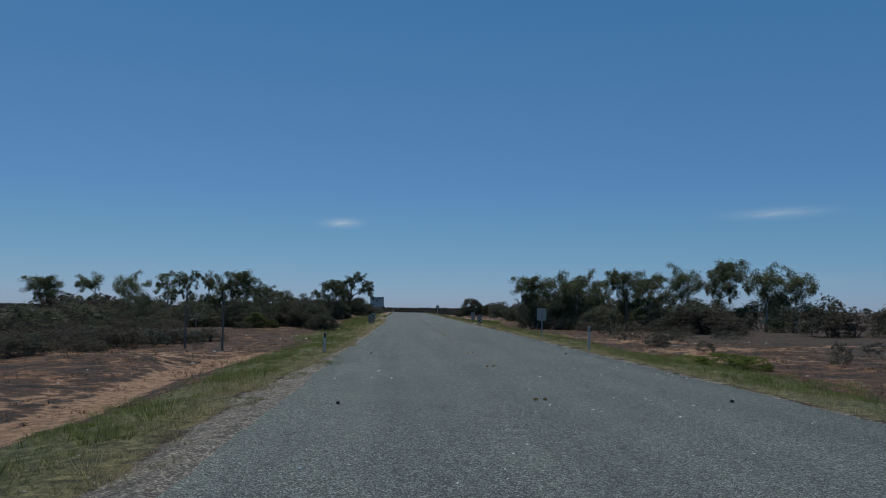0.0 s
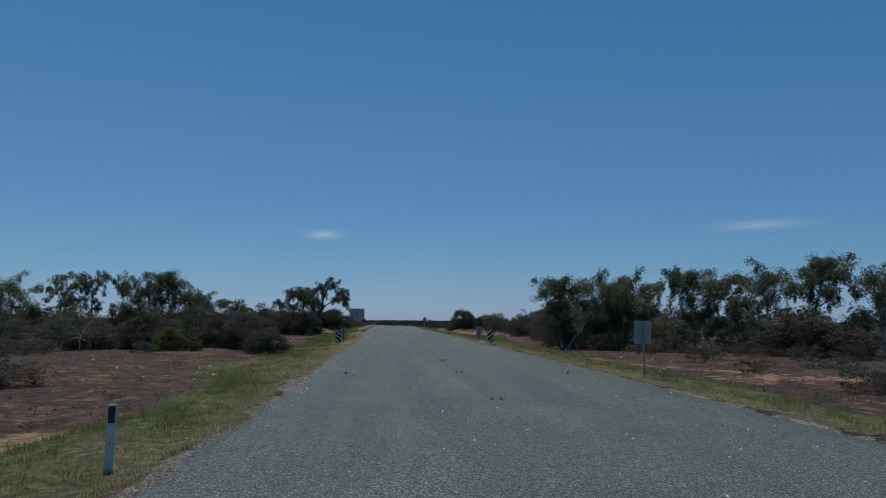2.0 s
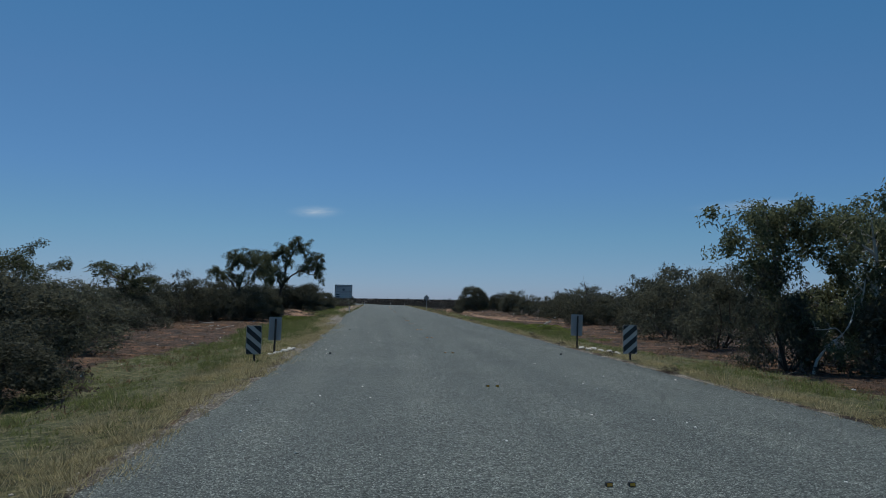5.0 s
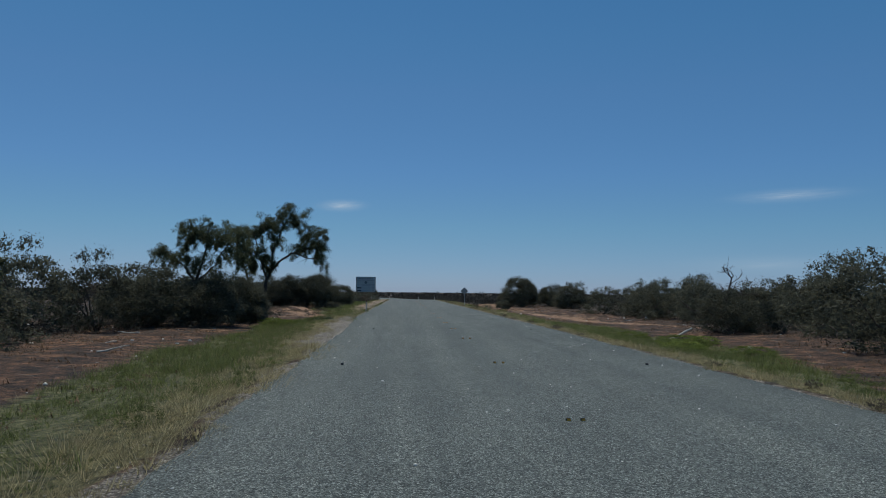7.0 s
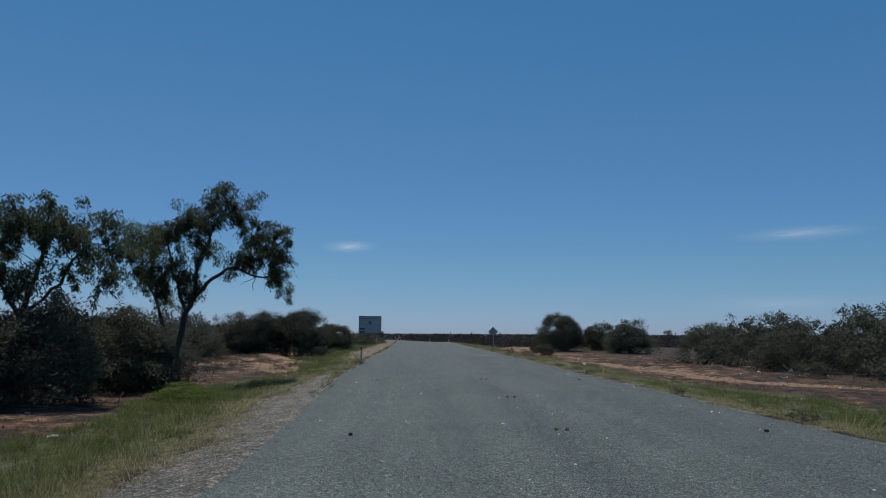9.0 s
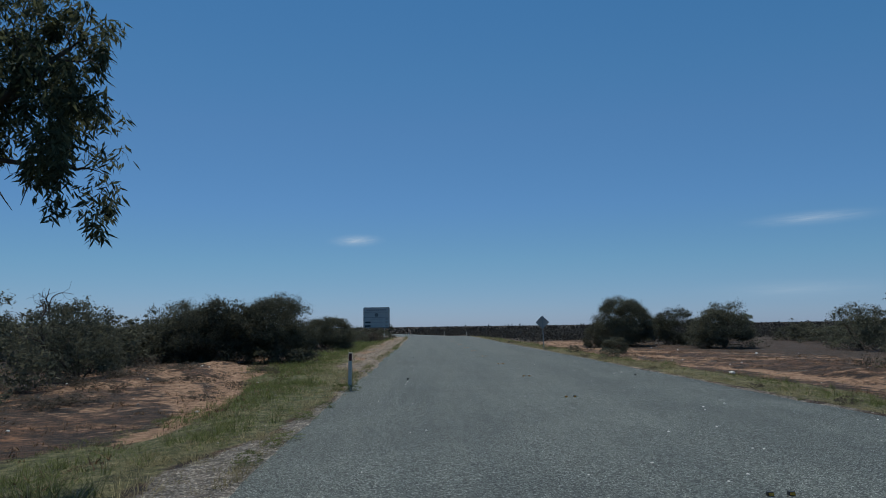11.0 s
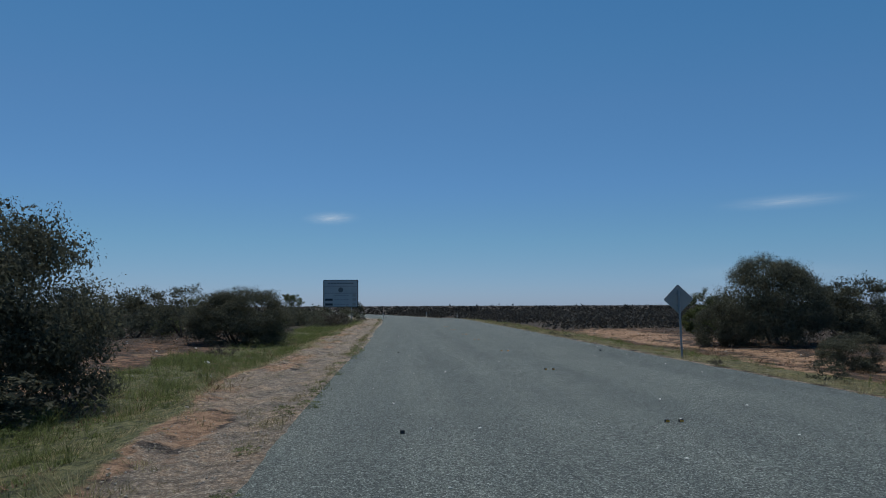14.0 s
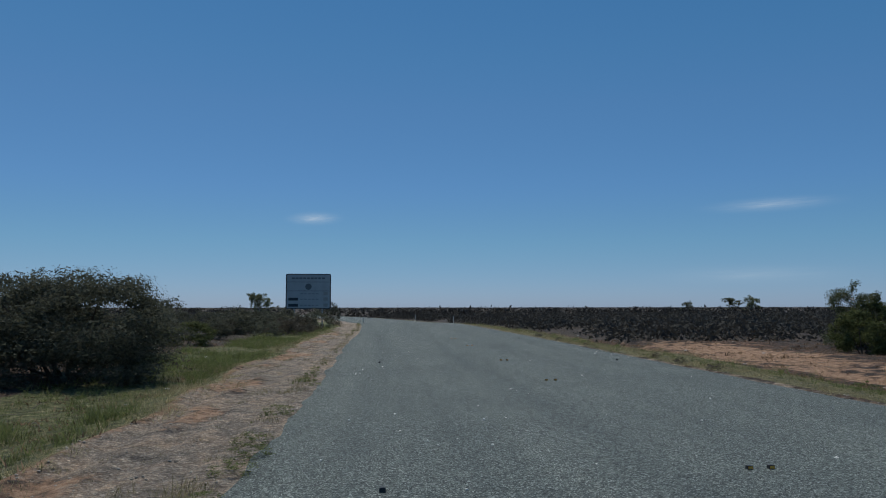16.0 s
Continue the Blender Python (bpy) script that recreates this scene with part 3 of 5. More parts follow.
def make_gum(seed, count, leaf, h=6.0, w=4.0, lean=(0, 0), bark=None, mat=None, limbs=8, clump=0.5, bare=0.25):
    """A gum tree: a leaning trunk that forks, crooked limbs and hanging leaf clumps at their ends."""
    rng = np.random.default_rng(seed)
    root = empty("gum_tree", "", "tree")
    v, f = [], []
    trunk = wander(rng, (0, 0, -0.2), (lean[0], lean[1], 1.0), h * 0.66, 8, 0.1, 0.03)
    tube(v, f, trunk, np.linspace(0.018 * h, 0.008 * h, 9), 8)
    link_mesh("trunk", mesh_from("trunk", v, f, True), bark or BARK_PALE, root)
    spots = []
    for k in range(limbs):
        v, f = [], []
        i = rng.integers(max(2, int(8 * bare)), 9)
        a = 2 * math.pi * (k * 0.618 + rng.uniform(0, 0.2))
        d = Vector((math.cos(a), math.sin(a), rng.uniform(0.3, 1.0)))
        ln = rng.uniform(0.6, 1.0) * w * 0.5
        limb = wander(rng, trunk[i], d, ln, 6, 0.2, 0.04)
        tube(v, f, limb, np.linspace(0.0085 * h, 0.003 * h, 7), 5)
        spots.append(limb[-1])
        for j in range(5):
            q = limb[rng.integers(2, 7)]
            d2 = Vector(rng.normal(0, 1, 3)) + Vector((0, 0, 0.5)) + d * 0.5
            tw = wander(rng, q, d2, rng.uniform(0.13, 0.28) * w, 4, 0.25)
            tube(v, f, tw, np.linspace(0.003 * h, 0.001 * h, 5), 4)
            spots += [tw[-1], tw[3]]
        link_mesh("limb", mesh_from("limb", v, f, True), bark or BARK_PALE, root)
    for j in range(5):
        v, f = [], []
        tw = wander(rng, trunk[-1], Vector(rng.normal(0, 0.7, 3)) + Vector((0, 0, 1.3)), h * rng.uniform(0.12, 0.36), 4, 0.25)
        tube(v, f, tw, np.linspace(0.005 * h, 0.0012 * h, 5), 4)
        link_mesh("limb", mesh_from("limb", v, f, True), bark or BARK_PALE, root)
        spots += [tw[-1], tw[3], tw[2]]
    lv, lf = hang_leaves(rng, spots, clump * w / 4, count, leaf, True, 0.42, 0.25, 0.45)
    link_mesh("crown", mesh_from("crown", lv, lf), mat or LEAF_GUM, root)
    return root


def make_lobed_gum(seed, count, leaf, trunk, limbs, lobes, bark):
    """A gum with its trunk, limbs and leaf lobes (centre, radii, share) given."""
    rng = np.random.default_rng(seed)
    root = empty("gum_tree", "", "tree")
    for name, paths in (("trunk", [trunk]), ("limb", limbs)):
        for path, r0, r1 in paths:
            v, f = [], []
            pts = [Vector(p) for p in path]
            fine = []
            for a, b in zip(pts[:-1], pts[1:]):
                for k in range(4):
                    fine.append(a.lerp(b, k / 4) + Vector(rng.normal(0, 0.035, 3)))
            fine.append(pts[-1])
            tube(v, f, fine, np.linspace(r0, r1, len(fine)), 8)
            for q in fine[len(fine) // 3:]:
                for _ in range(2):
                    tw = wander(rng, q, Vector(rng.normal(0, 1, 3)) + Vector((0, 0, 0.4)), rng.uniform(0.4, 1.1), 4, 0.3)
                    tube(v, f, tw, np.linspace(min(0.02, r1), 0.004, 5), 4)
            link_mesh(name, mesh_from(name, v, f, True), bark, root)
    vs, fs, base = [], [], 0
    for (cx, cy, cz), (rx, ry, rz), share in lobes:
        n = max(8, int(150 * share))
        p = rng.normal(0, 1, (n, 3))
        p /= np.linalg.norm(p, axis=1)[:, None]
        p *= (rng.random(n) ** 0.5)[:, None]
        spots = np.array([cx, cy, cz]) + p * np.array([rx, ry, rz])
        lv, lf = hang_leaves(rng, spots, 0.34, int(count * share), leaf, False, 0.22)
        vs.append(lv)
        fs.append(lf + base)
        base += len(lv)
    link_mesh("crown", mesh_from("crown", np.concatenate(vs), np.concatenate(fs)), LEAF_GUM, root)
    return root


def make_dead(seed, h=4.0, bark=None, limbs=9, wobble=0.16):
    """A bare tree: crooked trunk, limbs and a tangle of twigs."""
    rng = np.random.default_rng(seed)
    root = empty("dead_tree", "", "dead tree")
    v, f = [], []
    trunk = wander(rng, (0, 0, -0.2), (0.12, 0, 1), h * 0.75, 8, wobble)
    tube(v, f, trunk, np.linspace(0.02 * h, 0.007 * h, 9), 7)
    link_mesh("trunk", mesh_from("trunk", v, f, True), bark or BARK_DARK, root)
    for k in range(limbs):
        v, f = [], []
        q = trunk[rng.integers(3, 9)]
        d = Vector(rng.normal(0, 1, 3)) + Vector((0, 0, 0.8))
        limb = wander(rng, q, d, h * rng.uniform(0.15, 0.4), 6, 0.3)
        tube(v, f, limb, np.linspace(0.007 * h, 0.002 * h, 7), 5)
        for _ in range(5):
            tw = wander(rng, limb[rng.integers(2, 7)], Vector(rng.normal(0, 1, 3)) + d * 0.4, h * rng.uniform(0.05, 0.16), 4, 0.35)
            tube(v, f, tw, np.linspace(0.0025 * h, 0.001 * h, 5), 3)
        link_mesh("limb", mesh_from("limb", v, f, True), bark or BARK_DARK, root)
    return root


# kind: maker, natural width and height
KINDS = {
    "mulga_h": (lambda: make_bush(14, 22000, 0.1, LEAF_MULGA, 4.0, 3.0, 100, 6, 30, 0.5), 4.0, 3.0),
    "mulga_i": (lambda: make_bush(15, 26000, 0.095, LEAF_MULGA, 4.0, 3.0, 150, 6, 20, 0.5), 4.0, 3.0),
    "mulga_j": (lambda: make_bush(16, 90000, 0.095, LEAF_MULGA, 6.5, 4.15, 190, 7, 50, 0.5), 6.5, 4.15),
    "mulga_a": (lambda: make_bush(11, 7500, 0.125, LEAF_MULGA, 4.0, 3.0, 70, 5, 40, 0.46), 4.0, 3.0),
    "mulga_b": (lambda: make_bush(12, 7500, 0.125, LEAF_MULGA, 4.0, 3.0, 56, 5, 60, 0.46), 4.0, 3.0),
    "mulga_c": (lambda: make_bush(13, 7500, 0.125, LEAF_MULGA, 4.0, 3.0, 84, 6, 50, 0.46), 4.0, 3.0),
    "back_a": (lambda: make_bush(21, 1600, 0.22, LEAF_MULGA, 4.0, 3.0, 50, 3, 24), 4.0, 3.0),
    "back_b": (lambda: make_bush(22, 1600, 0.22, LEAF_MULGA, 4.0, 3.0, 60, 3, 16), 4.0, 3.0),
    "back_c": (lambda: make_bush(23, 1600, 0.21, LEAF_SCRUB, 4.0, 3.0, 44, 3, 36), 4.0, 3.0),
    "green": (lambda: make_bush(31, 8000, 0.11, LEAF_GREEN, 3.0, 2.2, 44, 5, 20), 3.0, 2.2),
    "saltbush": (lambda: make_bush(41, 1200, 0.09, LEAF_GREY, 1.6, 1.0, 40, 4), 1.6, 1.0),
    "low": (lambda: make_bush(42, 1300, 0.09, LEAF_MULGA, 1.6, 1.0, 40, 4, 10), 1.6, 1.0),
    "brush": (lambda: make_bush(43, 600, 0.12, LEAF_SCRUB, 1.6, 1.0, 40, 3, 14, 0.3), 1.6, 1.0),
    "herb": (lambda: make_bush(44, 1100, 0.05, GRASS_GREEN, 1.0, 0.6, 40, 0, 0, 0.4), 1.0, 0.6),
    "lush": (lambda: make_bush(45, 5200, 0.1, LUSH_GRASS, 1.6, 1.0, 50, 0, 0, 0.2), 1.6, 1.0),
    "gum_a": (lambda: make_gum(51, 12000, 0.15, 6.0, 4.0), 4.0, 5.6),
    "gum_b": (lambda: make_gum(52, 10500, 0.15, 6.0, 3.6, (0.2, 0), BARK_WHITE), 3.6, 5.6),
    "gum_c": (lambda: make_gum(53, 12500, 0.15, 6.0, 4.4, (-0.15, 0.1), BARK_WHITE, limbs=10), 4.4, 5.6),
    "gum_thin": (lambda: make_gum(54, 2600, 0.19, 6.0, 3.2, (0.15, 0), limbs=6, clump=0.4, bare=0.5), 3.2, 5.6),
    "dead": (lambda: make_dead(61, 4.0, None, 16, 0.07), 2.0, 3.8),
    "snag": (lambda: make_dead(62, 4.0, DEADWOOD, 4, 0.14), 2.0, 3.6),
}
LABELS = {
    "mulga": ("shrub", "dense dark green mulga shrub standing on red earth", "roadside shrubs"),
    "back": ("shrub", "dark scrub bush in the thicket behind the verge", "thicket shrubs"),
    "green": ("shrub", "fresh green leafy shrub beside the road", "green shrubs"),
    "saltbush": ("saltbush", "low grey-green saltbush on bare earth", "saltbushes"),
    "low": ("low_shrub", "low dark rounded bush on the grassy verge", "low shrubs"),
    "brush": ("dry_brush", "low dry grey-brown brush on red earth", "dry brush"),
    "herb": ("herb_clump", "small green herb clump in the verge grass", "herb clumps"),
    "lush": ("grass_clump", "lush bright green grass clump on the verge", "grass clumps"),
    "snag": ("dead_tree", "small bleached white dead tree among dark scrub", "dead trees"),
    "gum": ("gum_tree", "slender gum tree with pale bark and drooping leaves", "gum trees"),
    "dead": ("dead_tree", "bare dead tree with crooked dark branches", "dead trees"),
}
placer = np.random.default_rng(77)
FEET = []      # where shrubs and trees stand: x, y, width, height


def plant(kind, x, y, w, h, turn=None):
    """Sets a tree or shrub of that width and height on the ground."""
    make, w0, h0 = KINDS[kind]
    m = (pose(x, y, gz(x, y), 0, 0, placer.uniform(0, 360) if turn is None else turn)
         @ Matrix.Diagonal((w / w0, w / w0, h / h0, 1)))
    if kind not in PROTOTYPES:
        ob = PROTOTYPES[kind] = make()
    else:
        ob = copy_thing(PROTOTYPES[kind], m)
    ob.matrix_basis = m
    if kind.split("_")[0] in ("mulga", "back", "gum") and abs(x) < 40 and y < 235:
        FEET.append((x, y, w, h))
    name, label, group = LABELS[kind.split("_")[0]]
    ob.name = name
    return tagged(ob, label, name.replace("_", " ").replace("gum ", ""), group)


def spread_plants(kinds, n, x0, x1, y0, y1, w0, w1, h0, h1):
    for _ in range(n):
        plant(kinds[placer.integers(0, len(kinds))], placer.uniform(x0, x1), placer.uniform(y0, y1),
              placer.uniform(w0, w1), placer.uniform(h0, h1))


MULGA, BACK, GUMS = ("mulga_a", "mulga_b", "mulga_c"), ("back_a", "back_b", "back_c"), ("gum_a", "gum_b", "gum_c")

# west side, from south to north
for row in (("gum_thin", -25.5, 80, 3.8, 6.4), ("gum_thin", -23, 80, 3.0, 6.3), ("gum_b", -21.6, 81.5, 2.8, 6.0), ("gum_c", -19.6, 80, 3.4, 5.6),
            ("gum_a", -17.0, 80.0, 4.2, 6.4), ("gum_c", -15.0, 78.5, 3.0, 5.2), ("gum_c", -29, 79, 4.2, 6.0), ("gum_b", -32.5, 77, 4, 5.6),
            ("gum_a", -36, 76, 4.4, 5.4), ("gum_c", -15.6, 84.5, 4.0, 4.7)):
    plant(*row)
for row in (("mulga_i", -7.0, 65.5, 3.3, 1.7), ("mulga_h", -9.2, 70.3, 4.4, 2.7), ("mulga_c", -13.2, 71.5, 4.5, 2.8), ("mulga_h", -11.0, 72.5, 4.0, 2.6), ("mulga_a", -15.5, 69, 4.5, 2.8),
            ("mulga_b", -19.5, 68, 4.8, 2.9), ("mulga_c", -24, 66, 5.2, 2.8), ("mulga_a", -10.5, 77, 4.6, 2.5), ("mulga_b", -12.6, 83, 5, 2.6),
            ("gum_thin", -16, 98, 4.6, 4.6), ("mulga_c", -14.2, 92, 5, 2.3), ("mulga_a", -15.2, 99, 5.4, 2.8), ("mulga_b", -16.5, 105, 5.2, 4.2)):
    plant(*row)
for row in (("mulga_i", -9.7, 118.4, 3.2, 2.1), ("mulga_h", -10.6, 121.4, 3.0, 2.2), ("mulga_i", -12.9, 111.6, 4.4, 3.2), ("mulga_h", -11.6, 116.6, 3.8, 2.9), ("mulga_b", -14.5, 108, 4.6, 3.9), ("mulga_c", -12.8, 110.5, 4.4, 3.1), ("mulga_i", -10.7, 113, 4.4, 3.1), ("mulga_c", -15.2, 114, 5, 3.4),
            ("mulga_h", -9.9, 117.5, 4.0, 3.0), ("mulga_i", -12.6, 118, 4.4, 2.9), ("mulga_c", -10.4, 122.6, 3.6, 2.2), ("mulga_a", -13.8, 124, 4, 2.6)):
    plant(*row)
for row in (("mulga_j", -9.7, 155.2, 5.5, 4.25), ("mulga_h", -11.8, 153.6, 4.8, 3.7), ("low", -8.4, 153.6, 2.6, 1.0), ("low", -10.0, 153.0, 2.8, 1.1), ("mulga_i", -14.2, 155, 4.6, 3.8), ("mulga_b", -16.6, 157, 4, 3.4), ("mulga_c", -19.5, 150, 4.5, 3.2),
            ("mulga_j", -10.0, 180.3, 6.0, 3.15), ("mulga_i", -13.0, 152.6, 4.6, 3.7), ("mulga_c", -14.6, 187, 4.6, 3.2), ("mulga_a", -18.5, 190, 5, 3.4), ("mulga_b", -23, 192, 5.5, 3.6),
            ("mulga_c", -11.6, 205, 3.6, 1.7), ("mulga_a", -14.5, 203, 4.4, 2.2), ("dead", -18.6, 147, 2.6, 4.6), ("dead", -14.5, 139, 2.0, 3.4)):
    plant(*row)
spread_plants(BACK, 22, -46, -24, 62, 112, 4, 6, 2.2, 3.3)
spread_plants(BACK, 15, -46, -23, 44, 64, 4, 6, 1.8, 2.6)
spread_plants(BACK, 16, -34, -20, 56, 70, 2.5, 4, 1.0, 1.7)
spread_plants(BACK, 17, -40, -17, 108, 165, 4, 6, 2.4, 3.4)
spread_plants(BACK, 15, -44, -19, 160, 215, 4, 6, 2.2, 3.2)
spread_plants(BACK, 16, -34, -13, 204, 232, 3, 5, 1.3, 2.0)
spread_plants(BACK, 9, -13, -7.5, 212, 229, 2.4, 3.6, 1.1, 1.7)
spread_plants(("saltbush", "low", "brush"), 18, -28, -17, 34, 62, 1.0, 2.4, 0.5, 1.1)
spread_plants(("brush", "brush", "low"), 44, -33, -18, 48, 68, 1.4, 3.2, 0.6, 1.3)
spread_plants(("brush",), 22, -18, -12.5, 62, 112, 1.0, 2.4, 0.4, 0.9)
spread_plants(("saltbush", "low"), 14, -16, -11.5, 62, 108, 0.8, 1.8, 0.4, 0.8)

# east side
for row in (("gum_a", 13.4, 73.5, 4.0, 6.0), ("gum_c", 15.6, 72, 4.4, 6.2), ("gum_c", 19.6, 75, 4.6, 6.5), ("gum_a", 21.8, 69.5, 4.0, 6.5),
            ("gum_b", 24.5, 71, 4.2, 6.0), ("gum_c", 27.4, 70, 5.0, 6.9), ("gum_a", 31.6, 71, 5.0, 7.8), ("gum_b", 17.4, 74, 4.0, 5.9), ("gum_c", 35.5, 69, 5, 7.2)):
    plant(*row)
for row in (("gum_thin", 23.2, 67, 3.0, 5.6), ("gum_c", 39, 70, 5, 7.0), ("mulga_a", 18.4, 67.5, 5.0, 2.4), ("mulga_b", 24.5, 67, 5, 2.6), ("mulga_c", 13.0, 72.5, 3.0, 3.2), ("mulga_a", 15.6, 71, 4, 3.0), ("mulga_c", 21, 72, 4.6, 3.0),
            ("mulga_a", 15.6, 82, 4.8, 3.7), ("mulga_b", 16.4, 90, 5.4, 3.9), ("mulga_c", 18.2, 97, 5.4, 3.6), ("mulga_a", 21, 105, 5.5, 3.6), ("mulga_b", 24, 112, 5.5, 3.8)):
    plant(*row)
for row in (("mulga_c", 26.2, 112.5, 5.4, 4.5), ("mulga_a", 30, 111, 5.6, 4.8), ("mulga_a", 23.5, 128, 5, 3.6), ("mulga_b", 25.5, 133, 5, 3.8), ("mulga_b", 23.0, 140, 5, 3.2),
            ("mulga_c", 26.5, 143, 5, 3.6), ("mulga_j", 16.9, 174.5, 5.5, 4.5), ("mulga_h", 14.9, 176, 3.0, 2.4), ("mulga_h", 21.6, 176, 4.6, 3.5), ("mulga_i", 22.6, 167.5, 5.8, 3.7)):
    plant(*row)
for row in (("green", -13.4, 66.8, 2.4, 1.7), ("green", -11.7, 66.2, 1.5, 0.9), ("green", 19.6, 189.5, 2.8, 2.2), ("green", 21.6, 191.5, 3.4, 2.6), ("green", 24.6, 190, 3.4, 2.7), ("mulga_h", 12.7, 162.5, 2.1, 1.2), ("gum_c", 21.0, 192, 2.6, 3.3), ("dead", 16.6, 109.6, 2.6, 4.2), ("dead", -17.4, 76, 3.4, 5.0), ("mulga_h", 18.4, 110.5, 4.6, 2.6), ("mulga_c", 16.7, 107.8, 3.4, 2.2),
            ("low", 8.6, 157, 1.0, 0.5), ("low", 9.2, 150.5, 1.3, 0.6), ("mulga_a", 29, 160, 5, 3.2), ("low", 11.9, 102.3, 0.9, 0.4)):
    plant(*row)
spread_plants(BACK, 18, 24, 48, 54, 66, 4, 6, 2.0, 3.0)
spread_plants(BACK, 20, 26, 50, 74, 130, 4, 6, 2.4, 3.8)
spread_plants(BACK, 15, 28, 54, 126, 176, 4, 6, 2.8, 3.8)
spread_plants(("saltbush", "low", "brush"), 16, 14, 26, 26, 60, 0.8, 2.0, 0.4, 0.9)
spread_plants(("brush",), 24, 16, 30, 56, 66, 1.4, 3.0, 0.6, 1.3)
spread_plants(("brush",), 16, 19, 28, 84, 160, 1.0, 2.4, 0.4, 1.0)
spread_plants(("brush",), 24, -22, -14, 126, 210, 1.0, 2.4, 0.4, 1.0)
spread_plants(("saltbush", "low"), 8, 17, 24, 80, 160, 0.8, 1.8, 0.3, 0.8)

# low thicket that closes the view behind the bare earth
for _ in range(46):
    y = placer.uniform(68, 76)
    x = -11.0 - placer.uniform(0.0, 14.0)
    plant(("back_c", "brush", "back_c", "low", "back_b")[placer.integers(0, 5)], x, y, placer.uniform(2.0, 4.0), placer.uniform(0.8, 1.7))
for row in (("snag", 13.3, 71.6, 1.2, 2.9), ("snag", 15.0, 70.6, 1.0, 1.9), ("snag", 22.4, 72.6, 1.5, 3.4), ("gum_c", 17.2, 70.6, 4.2, 5.5), ("snag", -18.4, 66, 1.2, 2.2)):
    plant(*row)
for _ in range(46):
    y = placer.uniform(8, 205)
    west = placer.random() < 0.65
    x = float(left_edge(y)) - float(gravel_width(y)) - placer.uniform(0.3, 3.6) if west else RIGHT_EDGE + placer.uniform(0.3, 3.2)
    plant("herb", x, y, placer.uniform(0.35, 0.8), placer.uniform(0.16, 0.36))
spread_plants(("brush", "low"), 14, -14, -6.5, 208, 227, 1.6, 3.0, 0.9, 1.5)
for row in (("mulga_b", -14.8, 135.5, 4.2, 3.1), ("mulga_c", -14.0, 140, 3.6, 3.0), ("mulga_a", -15.8, 145, 4.2, 3.2), ("mulga_a", -16.8, 133, 5, 2.9), ("mulga_b", -19.5, 138, 5, 2.8), ("brush", -12.6, 128, 2.4, 1.2), ("low", -13.2, 132, 2.2, 1.2)):
    plant(*row)
for row in (("mulga_a", -6.1, 236, 2.0, 2.4), ("green", -17.5, 193, 2.6, 1.5), ("green", -11.4, 199, 3.2, 1.5), ("brush", -8.6, 171.5, 1.4, 0.6),
            ("back_b", -9.6, 222, 4.6, 2.1), ("back_a", -6.9, 226, 3.4, 1.9), ("back_b", -12.5, 219, 4.6, 2.0), ("back_c", -8.0, 218, 3.4, 1.5), ("back_a", -11.0, 211, 3.4, 1.5)):
    plant(*row)
# the continuous thicket east of the dead tree
for row in (("mulga_a", 21.5, 122, 5.2, 2.9), ("mulga_b", 25, 121, 5.6, 3.1), ("mulga_c", 20.5, 131, 5.0, 2.8), ("mulga_a", 18.8, 139, 4.6, 2.7), ("mulga_b", 22.8, 135, 5, 2.7), ("mulga_c", 28.5, 124, 5.6, 3.1),
            ("mulga_c", 19.6, 97, 5.0, 4.3), ("mulga_a", 22.6, 98, 5, 4.3)):
    plant(*row)
# lush grass where water gathers beside the seal
for row in ((11.0, 24.4, 2.2, 0.55), (12.2, 25.0, 1.6, 0.5), (10.0, 24.8, 1.4, 0.35), (10.6, 99.0, 2.0, 0.35), (11.6, 101.2, 2.4, 0.4), (10.2, 103.5, 1.6, 0.3), (12.4, 97.0, 1.8, 0.35),
            (9.6, 96.0, 1.8, 0.3), (13.0, 102.5, 1.6, 0.35), (-7.0, 115.0, 2.2, 0.4), (-6.0, 113.2, 1.6, 0.35), (-7.8, 117.0, 1.8, 0.4)):
    plant("lush", *row)
# low dark brush that creeps out over the earth west of the first posts
for _ in range(70):
    y = placer.uniform(22, 44)
    x = -10.6 - (44 - y) * 0.22 - placer.uniform(0.0, 8.0)
    plant(("brush", "brush", "back_c", "low")[placer.integers(0, 4)], x, y, placer.uniform(1.4, 2.8), placer.uniform(0.4, 0.95))
for _ in range(30):
    # brown dead tufts along the east edge of the seal
    plant("brush", RIGHT_EDGE + placer.uniform(0.1, 0.5), placer.uniform(22, 205), placer.uniform(0.3, 0.7), placer.uniform(0.12, 0.26))
plant("mulga_h", -9.3, 118.2, 2.3, 2.0)
plant("mulga_i", -10.6, 118.6, 3.2, 2.0)
# green mats that creep onto the seal
for x, y in ((-2.1, 21.4), (-2.6, 18.2), (-2.7, 13.2), (-2.35, 24.0)):
    plant("herb", x, y, 0.9, 0.1)
spread_plants(("back_a", "back_b"), 12, 20, 40, 166, 192, 3.5, 5.5, 1.5, 2.3)
spread_plants(("back_a", "back_b"), 6, -24, -15, 146, 162, 3.5, 5, 2.0, 2.8)
for x, y in ((-2.9, 131.0), (-2.66, 131.05), (-3.1, 131.2)):
    plant("herb", x, y, 0.4, 0.24)
spread_plants(("brush", "brush", "saltbush"), 34, -21, -10.8, 36, 45, 1.2, 2.4, 0.4, 0.9)


# dead brush between the ruts of the sand bank
spread_plants(("brush",), 30, -13.5, -7.4, 130, 152, 0.6, 1.5, 0.18, 0.4)

